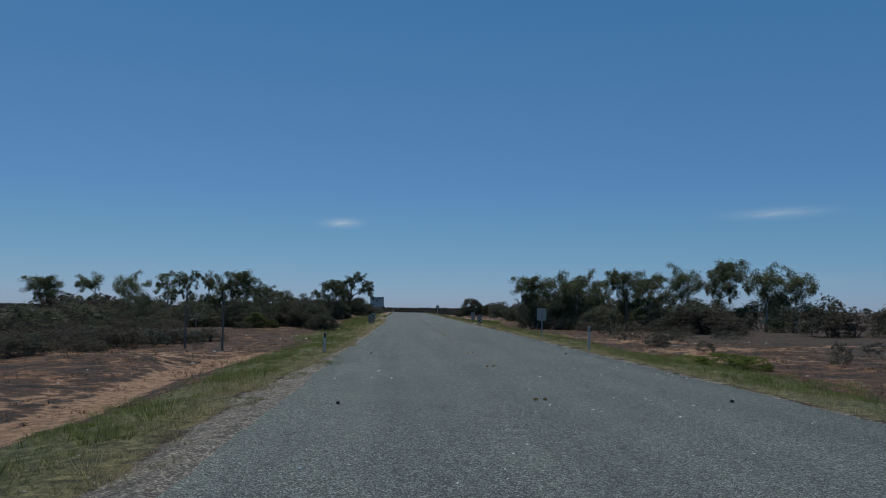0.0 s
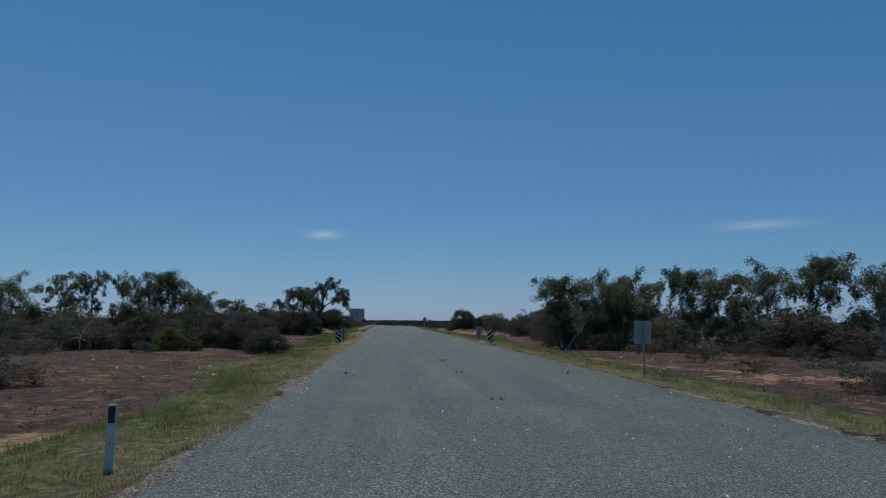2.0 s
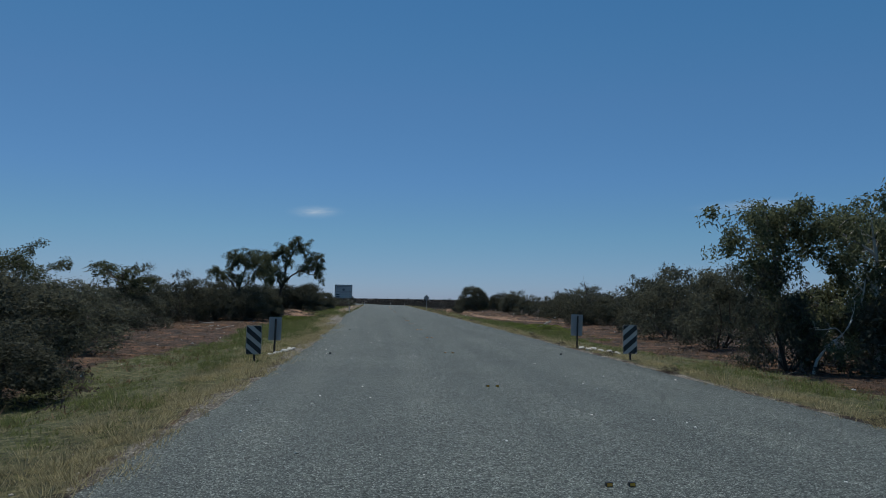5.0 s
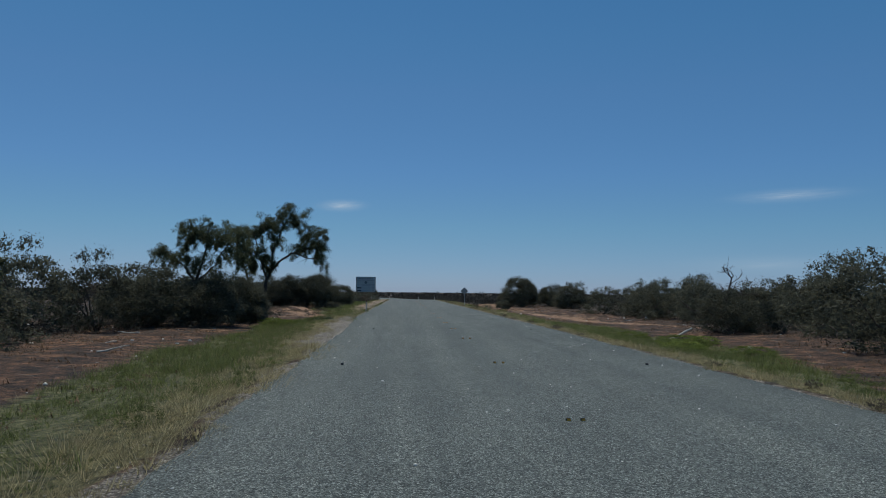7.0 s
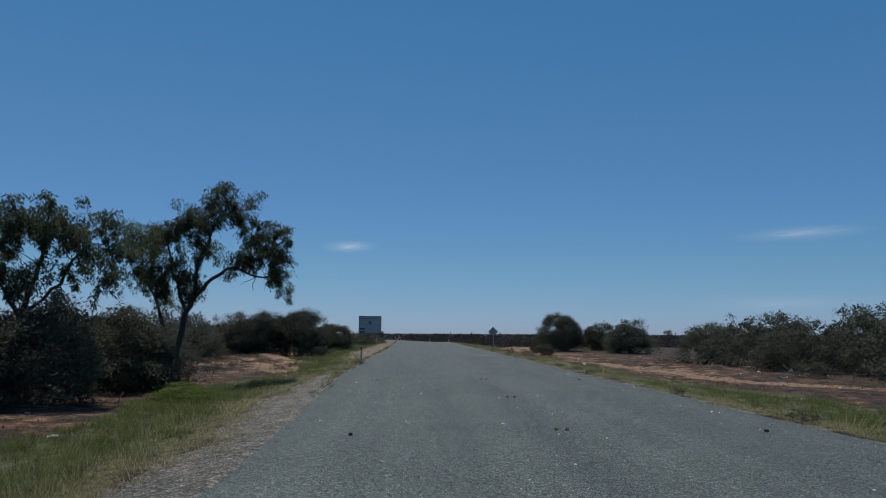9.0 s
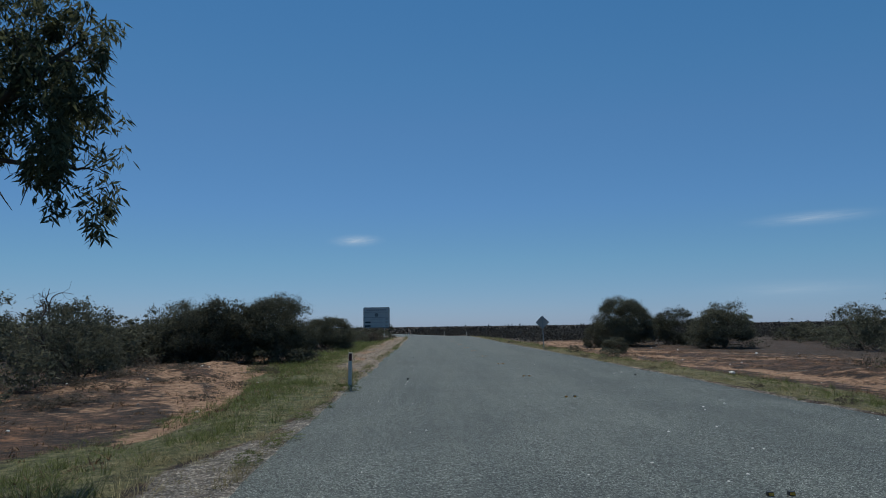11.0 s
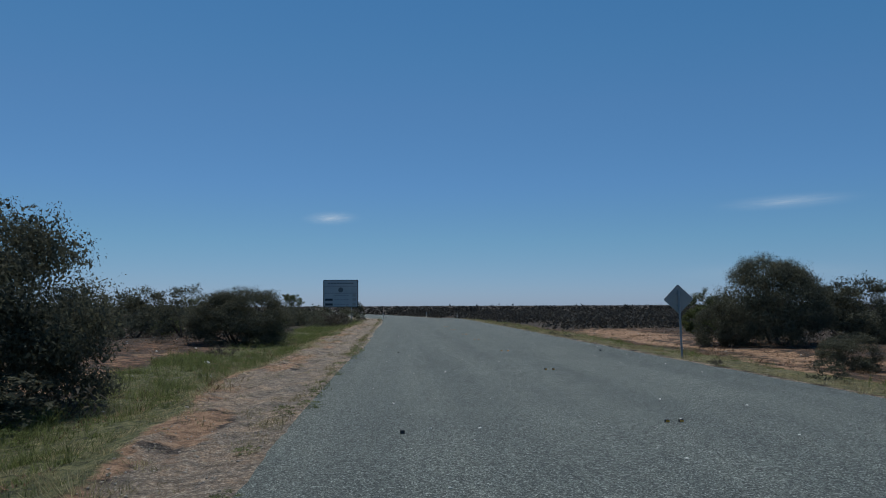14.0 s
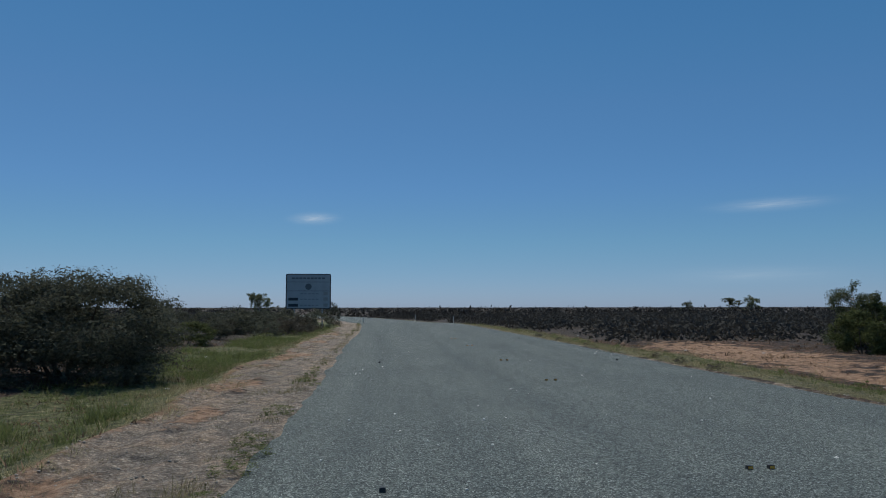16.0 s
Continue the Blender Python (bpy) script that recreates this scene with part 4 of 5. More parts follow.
# small herbs along the crumbling west edge of the seal
edge_rng = np.random.default_rng(404)
for _ in range(46):
    y = edge_rng.uniform(112, 182)
    plant("herb", float(left_edge(y)) - edge_rng.uniform(-0.06, 0.3), y, edge_rng.uniform(0.25, 0.6), edge_rng.uniform(0.06, 0.17), edge_rng.uniform(0, 360))

# the big gum that leans over the west verge, its neighbour and the slim one between
big = make_lobed_gum(71, 24000, 0.155,
                     ([(-0.6, 0, -0.3), (-0.52, 0, 1.2), (-0.32, 0, 2.6), (-0.05, 0.1, 3.5)], 0.14, 0.1),
                     [([(-0.05, 0.1, 3.5), (0.7, 0, 4.4), (1.5, -0.1, 4.85), (2.6, -0.2, 5.2), (3.4, -0.2, 5.9)], 0.09, 0.03),
                      ([(-0.05, 0.1, 3.5), (0.2, 0.2, 5.2), (0.7, 0.1, 6.5), (1.4, 0, 7.8)], 0.09, 0.03),
                      ([(-0.2, 0.1, 3.0), (-0.8, 0.2, 4.6), (-1.2, 0.1, 6.2)], 0.08, 0.03),
                      ([(1.5, -0.1, 4.85), (2.4, 0.2, 4.5), (3.3, 0.3, 4.4)], 0.05, 0.02)],
                     [((1.3, 0, 7.55), (1.35, 1.3, 1.0), 0.25), ((2.85, -0.1, 5.9), (1.1, 1.3, 1.2), 0.3), ((3.3, 0, 4.7), (0.6, 0.8, 0.9), 0.1),
                      ((-0.7, 0.1, 6.1), (1.2, 1.4, 1.6), 0.22), ((-0.1, 0.3, 3.9), (0.6, 0.9, 0.8), 0.06), ((0.5, 0.4, 5.9), (0.8, 1.0, 0.9), 0.08),
                      ((-0.5, 0.1, 4.6), (0.9, 1.0, 0.9), 0.12), ((-1.3, 0.2, 4.0), (0.6, 0.8, 0.9), 0.08), ((-1.7, 0.2, 5.3), (0.7, 0.9, 1.0), 0.1), ((0.1, 0.1, 6.8), (0.8, 0.9, 0.7), 0.1), ((1.9, 0.0, 5.2), (0.7, 0.9, 0.5), 0.08)], BARK_DARK)
big.matrix_basis = pose(-8.6, 120.7, gz(-8.6, 120.7)) @ Matrix.Diagonal((1, 1, 0.95, 1))
big.name = "gum_tree"
tagged(big, "tall gum tree with long leaves hanging over the verge", "tree", "gum trees")
second = make_lobed_gum(72, 19000, 0.17,
                        ([(0, 0, -0.3), (-0.1, 0, 1.2), (0.1, 0, 2.4)], 0.15, 0.11),
                        [([(0.1, 0, 2.4), (0.5, 0, 3.8), (0.7, 0, 5.4)], 0.09, 0.03), ([(0.1, 0, 2.4), (-0.8, 0.2, 3.4), (-1.8, 0.2, 4.0)], 0.08, 0.03),
                         ([(0.1, 0, 2.4), (1.2, 0, 3.4), (1.9, 0, 4.6)], 0.07, 0.03)],
                        [((0.1, 0, 5.2), (1.5, 1.4, 1.0), 0.32), ((-1.5, 0.2, 3.9), (1.1, 1.2, 0.9), 0.17), ((1.7, 0, 4.9), (1.1, 1.2, 1.0), 0.21), ((2.6, 0, 3.9), (0.9, 1.0, 0.8), 0.12), ((0.3, 0, 3.6), (1.6, 1.2, 0.9), 0.18)], BARK_DARK)
second.matrix_basis = pose(-11.7, 114.2, gz(-11.7, 114.2))
second.name = "gum_tree"
tagged(second, "spreading gum tree with dense olive crown above shrubs", "tree", "gum trees")
third = make_lobed_gum(73, 5500, 0.17,
                       ([(1.4, 0, -0.3), (1.2, 0, 1.5), (0.7, 0, 2.8)], 0.1, 0.07),
                       [([(0.7, 0, 2.8), (0.0, 0, 4.4), (-0.2, 0, 6.0)], 0.06, 0.02), ([(0.0, 0, 4.4), (0.4, 0, 5.4), (0.5, 0, 6.2)], 0.04, 0.02)],
                       [((-0.4, 0, 6.0), (0.7, 0.8, 0.6), 0.4), ((0.5, 0, 6.0), (0.5, 0.7, 0.6), 0.25), ((0.1, 0, 4.3), (0.7, 0.6, 0.7), 0.25), ((1.0, 0, 3.4), (0.5, 0.5, 0.5), 0.1)], BARK_DARK)
third.matrix_basis = pose(-11.2, 122.6, gz(-11.2, 122.6))
third.name = "gum_tree"
tagged(third, "slim leaning gum tree with sparse foliage", "tree", "gum trees")

# solitary trees far out on the plain
for row in (("gum_a", -21, 282, 4.0, 5.2), ("back_a", -15.5, 340, 4.5, 4.0), ("gum_c", 133, 466, 6, 5.2), ("gum_a", 136, 430, 7, 6.4), ("gum_c", 144, 432, 8, 7.2),
            ("back_b", -30, 262, 5, 3.4), ("gum_b", -42, 290, 4.5, 4.4)):
    plant(*row)



def build_undergrowth():
    """Low dry brush that fills the feet of the thickets."""
    rng = np.random.default_rng(31)
    c, s = [], []
    for x, y, w, h in FEET:
        if (-6.4 < x < 11.0) or h < 1.4:
            continue
        for _ in range(9):
            a, q = rng.uniform(0, 2 * math.pi), math.sqrt(rng.uniform(0.05, 1)) * 0.62 * w
            px_, py_ = x + q * math.cos(a), y + q * math.sin(a)
            top = rng.uniform(0.25, 0.75)
            for z in (0.3, 0.75):
                c.append((px_ + rng.normal(0, 0.1), py_ + rng.normal(0, 0.1), gz(px_, py_) + top * z))
                s.append((0.34, 0.34, top * 0.3))
    lv, lf = leaves(rng, np.array(c), np.array(s), len(c) * 10, 0.17, 0.06, three=True)
    tagged(link_mesh("undergrowth", mesh_from("undergrowth", lv, lf), LEAF_SCRUB), "dry grey-brown undergrowth at the feet of the shrubs", "undergrowth", kind="stuff")


build_undergrowth()

# ---- roadside furniture ----


def guide_post(x, y, h, reflector):
    root = empty("guide_post", "white plastic roadside guide post with a reflector", "guide post", "guide posts")
    bm = bmesh.new()
    box(bm, (-0.05, -0.018, -0.2), (0.05, 0.018, h), 0.008)
    post = part("post", bm, WHITE, root)
    bm = bmesh.new()
    box(bm, (-0.04, -0.024, h - 0.22), (0.04, -0.0185, h - 0.025), 0.002)
    part("reflector", bm, reflector, post, "dark upright reflector strip")
    bm = bmesh.new()
    box(bm, (-0.012, -0.023, h - 0.46), (0.012, -0.0185, h - 0.43))
    part("rivet", bm, STEEL, post)
    root.matrix_basis = pose(x, y, gz(x, y), 0, 1.2, 4)
    return root


for x, y, h, r in ((-3.05, 28.9, 0.78, BLACK), (-2.79, 131.25, 1.02, REFLECTOR), (-3.1, 242, 0.95, REFLECTOR)):
    guide_post(x, y, h, r)
for x, y in ((7.55, 29.1), (7.6, 247), (4.2, 272)):
    guide_post(x, y, 0.98, STEEL)


def clip_poly(poly, w, h):
    """A polygon cut to the rectangle |x| < w/2, 0 < z < h."""
    for axis, lim, sign in ((0, -w / 2, 1), (0, w / 2, -1), (1, 0.0, 1), (1, h, -1)):
        out = []
        for a, b in zip(poly, poly[1:] + poly[:1]):
            ia, ib = (a[axis] - lim) * sign >= 0, (b[axis] - lim) * sign >= 0
            if ia:
                out.append(a)
            if ia != ib:
                t = (lim - a[axis]) / (b[axis] - a[axis])
                out.append((a[0] + (b[0] - a[0]) * t, a[1] + (b[1] - a[1]) * t))
        poly = out
    return poly


def plate(bm, poly, y0, y1):
    """A flat plate between two depths from a polygon in x and z."""
    vs = [bm.verts.new((x, y0, z)) for x, z in poly]
    face = bm.faces.new(vs)
    ext = bmesh.ops.extrude_face_region(bm, geom=[face])
    bmesh.ops.translate(bm, verts=[e for e in ext["geom"] if isinstance(e, bmesh.types.BMVert)], vec=(0, y1 - y0, 0))
    bmesh.ops.recalc_face_normals(bm, faces=bm.faces[:])


def rounded(w, h, r, x0=0.0, z0=0.0, n=4):
    pts = []
    for cx, cz, a0 in ((w / 2 - r, r, -90), (w / 2 - r, h - r, 0), (-w / 2 + r, h - r, 90), (-w / 2 + r, r, 180)):
        for k in range(n + 1):
            a = radians(a0 + 90 * k / n)
            pts.append((x0 + cx + r * math.cos(a), z0 + cz + r * math.sin(a)))
    return pts


def post_part(root, x, y, top, mat=None, r=0.03, name="post"):
    bm = bmesh.new()
    bmesh.ops.create_cone(bm, cap_ends=True, segments=12, radius1=r, radius2=r, depth=top + 0.4, matrix=Matrix.Translation((x, y, top / 2 - 0.2)))
    return part(name, bm, mat or STEEL, root, smooth=False)


def hazard_marker(x, y, low, w, h, lean):
    """A width marker: white plate with broad black diagonal stripes."""
    root = empty("hazard_marker", "white hazard marker with black diagonal stripes on a short post", "road sign", "hazard markers")
    base = gz(x, y)
    z0 = low - base
    bm = bmesh.new()
    plate(bm, [(a, b + z0) for a, b in rounded(w, h, 0.03)], 0.0, 0.012)
    face = part("plate", bm, SHEETING, root)
    step = h / 2.55
    for k in range(-2, 5):
        b0 = k * step * 0.98 + 0.02
        poly = [(-w / 2, b0), (w / 2, b0 + lean * w * 0.85), (w / 2, b0 + lean * w * 0.85 + step * 0.52), (-w / 2, b0 + step * 0.52)]
        poly = clip_poly(poly, w - 0.02, h - 0.01)
        if len(poly) < 3:
            continue
        bm = bmesh.new()
        plate(bm, [(a, b + z0) for a, b in poly], -0.004, -0.001)
        part("stripe", bm, BLACK, face, "black diagonal stripe")
    post_part(root, 0.02, 0.045, z0 + h * 0.9, BLACK)
    root.matrix_basis = pose(x, y, base, 0, 0, 2)


hazard_marker(-3.12, 71.5, 0.04, 0.42, 0.8, -1)
hazard_marker(7.62, 71.4, 0.16, 0.43, 0.83, 1)


def sign_back(x, y, low, w, h, post_x, label, notch=False):
    """The unpainted back of a roadside plate with its post in front of it."""
    root = empty("road_sign", label, "road sign", "sign backs")
    base = gz(x, y)
    z0 = low - base
    bm = bmesh.new()
    plate(bm, [(a, b + z0) for a, b in rounded(w, h, 0.025)], 0.03, 0.038)
    part("plate", bm, SIGN_BACK, root)
    if notch:
        bm = bmesh.new()
        box(bm, (-w / 2 + 0.01, 0.04, z0 - 0.01), (w / 2 - 0.01, 0.046, z0 + h * 0.26))
        part("lower_plate", bm, SIGN_BACK, root)
    for k in (0.25, 0.75):
        bm = bmesh.new()
        box(bm, (post_x - 0.07, 0.012, z0 + h * k - 0.02), (post_x + 0.07, 0.029, z0 + h * k + 0.02), 0.003)
        part("bracket", bm, STEEL, root)
    post_part(root, post_x, -0.02, z0 + h * 0.93, BARK_DARK if not notch else STEEL)
    root.matrix_basis = pose(x, y, base, 0, 1.5, -3)


sign_back(-2.97, 74.4, 0.26, 0.4, 0.74, 0.02, "grey back of a hazard marker with a dark post")
sign_back(7.42, 76.4, 0.42, 0.42, 0.76, 0.02, "grey back of a hazard marker with a dark post")
sign_back(8.06, 41.9, 0.98, 0.52, 0.7, 0.03, "grey back of a rectangular road sign on a steel post", True)


def diamond_sign(x, y):
    root = empty("warning_sign", "unpainted grey back of a diamond warning sign on a steel post", "road sign")
    base = gz(x, y)
    bm = bmesh.new()
    plate(bm, rounded(0.7, 0.7, 0.04, 0, -0.35), 0.03, 0.038)
    bm.transform(Matrix.Translation((0, 0, 1.83 - base)) @ Matrix.Rotation(radians(45), 4, "Y"))
    part("plate", bm, SIGN_BACK, root)
    for k in (-0.2, 0.2):
        bm = bmesh.new()
        box(bm, (-0.08, 0.012, 1.83 - base + k - 0.02), (0.08, 0.029, 1.83 - base + k + 0.02), 0.003)
        part("bracket", bm, STEEL, root)
    post_part(root, 0.0, -0.022, 1.83 - base + 0.3, STEEL, 0.034)
    root.matrix_basis = pose(x, y, base, 0, -1.5, -4)


diamond_sign(7.95, 164)


def info_board(x, y):
    """The large information board; its lettering cannot be read and stands as bars."""
    root = empty("information_board", "large faded grey information board with dark frame and rows of print", "sign board")
    base, w, h = gz(x, y), 4.2, 3.3
    z0 = 1.5 - base
    bm = bmesh.new()
    plate(bm, rounded(w, h, 0.16, 0, z0), 0.0, 0.05)
    part("frame", bm, BOARD_INK, root, "dark blue-grey rounded border")
    bm = bmesh.new()
    plate(bm, rounded(w - 0.2, h - 0.16, 0.1, 0, z0 + 0.08), -0.012, -0.003)
    panel = part("panel", bm, BOARD_FACE, root)

    def bar(name, x0, x1, za, zb, mat=BOARD_INK, d=-0.02):
        bm = bmesh.new()
        box(bm, (x0, d, z0 + za), (x1, -0.0125, z0 + zb))
        part(name, bm, mat, panel)

    for k in range(9):
        bar("letter_bar", -1.55 + k * 0.35, -1.28 + k * 0.35, 2.79, 2.95, BOARD_MID)
    bar("rule", -1.98, 1.98, 2.5, 2.545, BOARD_MID)
    bar("rule", -1.98, 1.98, 1.66, 1.705, BOARD_MID)
    bm = bmesh.new()
    bmesh.ops.create_cone(bm, cap_ends=False, segments=24, radius1=0.3, radius2=0.3, depth=0.008, matrix=Matrix.Translation((0, -0.018, z0 + 2.08)) @ Matrix.Rotation(radians(90), 4, "X"))
    inner = bmesh.ops.create_cone(bm, cap_ends=False, segments=24, radius1=0.2, radius2=0.2, depth=0.008, matrix=Matrix.Translation((0, -0.018, z0 + 2.08)) @ Matrix.Rotation(radians(90), 4, "X"))
    loops = [e for e in bm.edges if len(e.link_faces) == 1 and abs(e.verts[0].co.y - e.verts[1].co.y) < 1e-4 and e.verts[0].co.y < -0.018]
    bmesh.ops.bridge_loops(bm, edges=loops)
    part("emblem", bm, BOARD_MID, panel, "dark ring emblem")
    bar("emblem_bar", -0.13, 0.13, 2.03, 2.12, BOARD_MID)
    for k, z in enumerate((1.3, 0.78, 0.2)):
        bar("row_tag", -1.85, -0.95 if k else -1.2, z, z + 0.26, BOARD_INK if k else BOARD_FACE)
        for j in range(5):
            bar("letter_bar", -0.75 + j * 0.36, -0.5 + j * 0.36, z + 0.07, z + 0.17, STEEL)
        bar("row_symbol", 1.4, 1.8, z - 0.02, z + 0.3, SIGN_BACK)
    for px_ in (-1.3, 1.3):
        bm = bmesh.new()
        box(bm, (px_ - 0.06, 0.052, -0.4), (px_ + 0.06, 0.15, z0 + h - 0.2), 0.006)
        part("post", bm, STEEL, root)
    root.matrix_basis = pose(x, y, base, 0, 0, 1)


info_board(-8.0, 228.5)


def fence_pole(x, y, h):
    root = empty("pole", "weathered grey timber pole standing at the end of a sandy track", "pole", "poles")
    rng = np.random.default_rng(int(y * 10))
    v, f = [], []
    p = wander(rng, (0, 0, -0.3), (0.01, 0, 1), h + 0.3, 6, 0.012)
    tube(v, f, p, np.linspace(0.055, 0.04, 7), 7)
    link_mesh("shaft", mesh_from("shaft", v, f, True), GREY_TIMBER, root)
    root.matrix_basis = pose(x, y, gz(x, y))


fence_pole(-8.65, 35.65, 2.68)
fence_pole(-10.5, 35.9, 2.6)

# raised reflective pavement markers: single at the lane edges, pairs on the centre line
ROW_A = (12.8, 26.2, 42.7, 57.0, 72.7, 88.9, 104.6, 118.4, 134.9, 150.5, 166.4, 181.4, 197.0)
ROW_B = (20.2, 34.9, 49.5, 64.3, 81.3, 97.8, 111.0, 128.0, 142.6, 158.8, 175.3, 190.0)
MARKER = None


def road_marker(x, y, amber):
    global MARKER
    if MARKER is None:
        bm = bmesh.new()
        box(bm, (-0.031, -0.03, -0.01), (0.031, 0.03, 0.042))
        for v in bm.verts:
            if v.co.z > 0:
                v.co.x *= 0.9
                v.co.y *= 0.7
        MARKER = tagged(part("road_marker", bm, BLACK), "small dark raised reflective pavement marker on the seal", "road marker", "road markers")
        ob = MARKER
        ob.matrix_basis = pose(x, y, 0.008)
    else:
        ob = copy_thing(MARKER, pose(x, y, 0.008))
    if amber:
        bm = bmesh.new()
        vs = [bm.verts.new(c) for c in ((-0.024, -0.0325, 0.01), (0.024, -0.0325, 0.01), (0.022, -0.026, 0.035), (-0.022, -0.026, 0.035))]
        bm.faces.new(vs)
        ext = bmesh.ops.extrude_face_region(bm, geom=bm.faces[:])
        bmesh.ops.translate(bm, verts=[e for e in ext["geom"] if isinstance(e, bmesh.types.BMVert)], vec=(0, -0.003, 0.002))
        part("reflector", bm, AMBER, ob, "amber reflector face")


jit = np.random.default_rng(9)
for y in ROW_A:
    road_marker(-1.05 - 0.25 * smooth(105, 118, y) + jit.normal(0, 0.02), y - 0.3, False)
    road_marker(5.95 + jit.normal(0, 0.02), y + 0.1, False)
for y in ROW_A + ROW_B:
    wide = 0.095
    road_marker(2.5 - wide + jit.normal(0, 0.015), y + 0.25, True)
    road_marker(2.5 + wide + jit.normal(0, 0.015), y + 0.25, True)


def rock(rng, name, x, y, s, mat, label, category, group):
    bm = bmesh.new()
    bmesh.ops.create_icosphere(bm, subdivisions=2, radius=1.0)
    k = rng.uniform(0, 50)
    for v in bm.verts:
        n = noise.noise(v.co * 1.3 + Vector((k, 0, 0)))
        v.co *= 1 + 0.35 * n
        v.co.x *= 1.35
        v.co.z *= 0.6
    bm.transform(Matrix.Scale(s, 4))
    ob = part(name, bm, mat)
    ob.matrix_basis = pose(x, y, gz(x, y) + s * 0.15, rng.uniform(-12, 12), rng.uniform(-12, 12), rng.uniform(0, 360))
    return tagged(ob, label, category, group)


rng = np.random.default_rng(15)
for x, y, s in ((-2.62, 74.3, 0.1), (-2.85, 74.0, 0.09), (-2.5, 74.6, 0.1), (-2.4, 74.9, 0.08), (-3.0, 73.8, 0.08), (-2.72, 74.0, 0.07), (-2.55, 74.1, 0.06),
                (7.5, 76.0, 0.13), (7.8, 75.7, 0.15), (8.0, 75.4, 0.11), (7.6, 75.5, 0.1), (8.2, 75.1, 0.12), (8.35, 74.7, 0.1)):
    rock(rng, "culvert_stone", x, y, s, STONE, "pale rough stone at the culvert edge", "stone", "culvert stones")


def log_thing(x, y, length, r, turn, tilt, lift, label, mat):
    rng = np.random.default_rng(int(abs(x * 7 + y)))
    v, f = [], []
    p = wander(rng, (-length / 2, 0, 0), (1, 0, 0), length, 7, 0.09)
    tube(v, f, p, np.linspace(r, r * 0.45, 8), 8)
    q = p[4]
    tube(v, f, wander(rng, q, (0.8, 0.3, 0.12), length * 0.3, 4, 0.12), np.linspace(r * 0.5, r * 0.15, 5), 6)
    ob = link_mesh("fallen_branch", mesh_from("fallen_branch", v, f, True), mat)
    ob.matrix_basis = pose(x, y, gz(x, y) + lift, 0, tilt, turn)
    tagged(ob, label, "branch", "fallen branches")


log_thing(12.75, 104.3, 1.3, 0.075, 2, -14, 0.24, "bleached white fallen branch lying on earth", DEADWOOD)
for x, y, ln, turn in ((-12.4, 106.5, 1.2, 160), (19, 57, 1.6, 10), (-9, 96, 1.0, 40), (-11, 100, 1.2, 170), (15.5, 41, 1.3, 5), (17, 125, 1.2, 30)):
    log_thing(x, y, ln, 0.035, turn, 0, 0.04, "thin pale fallen branch lying on red earth", DEADWOOD)


# ---- grass, litter and loose stones ----


def blades(rng, px_, py_, h, w, n, lean):
    """n blades for each tuft at the given places: verts and faces."""
    k = len(px_)
    t = np.repeat(np.arange(k), n)
    m = len(t)
    a = rng.uniform(0, 2 * math.pi, m)
    off = rng.normal(0, 0.06, (m, 2))
    x, y = px_[t] + off[:, 0], py_[t] + off[:, 1]
    z = ground_z(x, y) - 0.01
    hh = h[t] * rng.uniform(0.5, 1.2, m)
    tilt = rng.uniform(0.1, 1.0, m) * lean
    dx, dy = np.cos(a), np.sin(a)
    p0 = np.stack([x - dy * w, y + dx * w, z], -1)
    p1 = np.stack([x + dy * w, y - dx * w, z], -1)
    p2 = np.stack([x + dx * hh * tilt, y + dy * hh * tilt, z + hh], -1)
    v = np.stack([p0, p1, p2], 1).reshape(-1, 3)
    return v, np.arange(3 * m).reshape(m, 3)


def patchy(x, y, s, k):
    return 0.5 + 0.33 * wave(x, y, s, k) + 0.17 * wave(x, y, s * 0.37, k + 2)


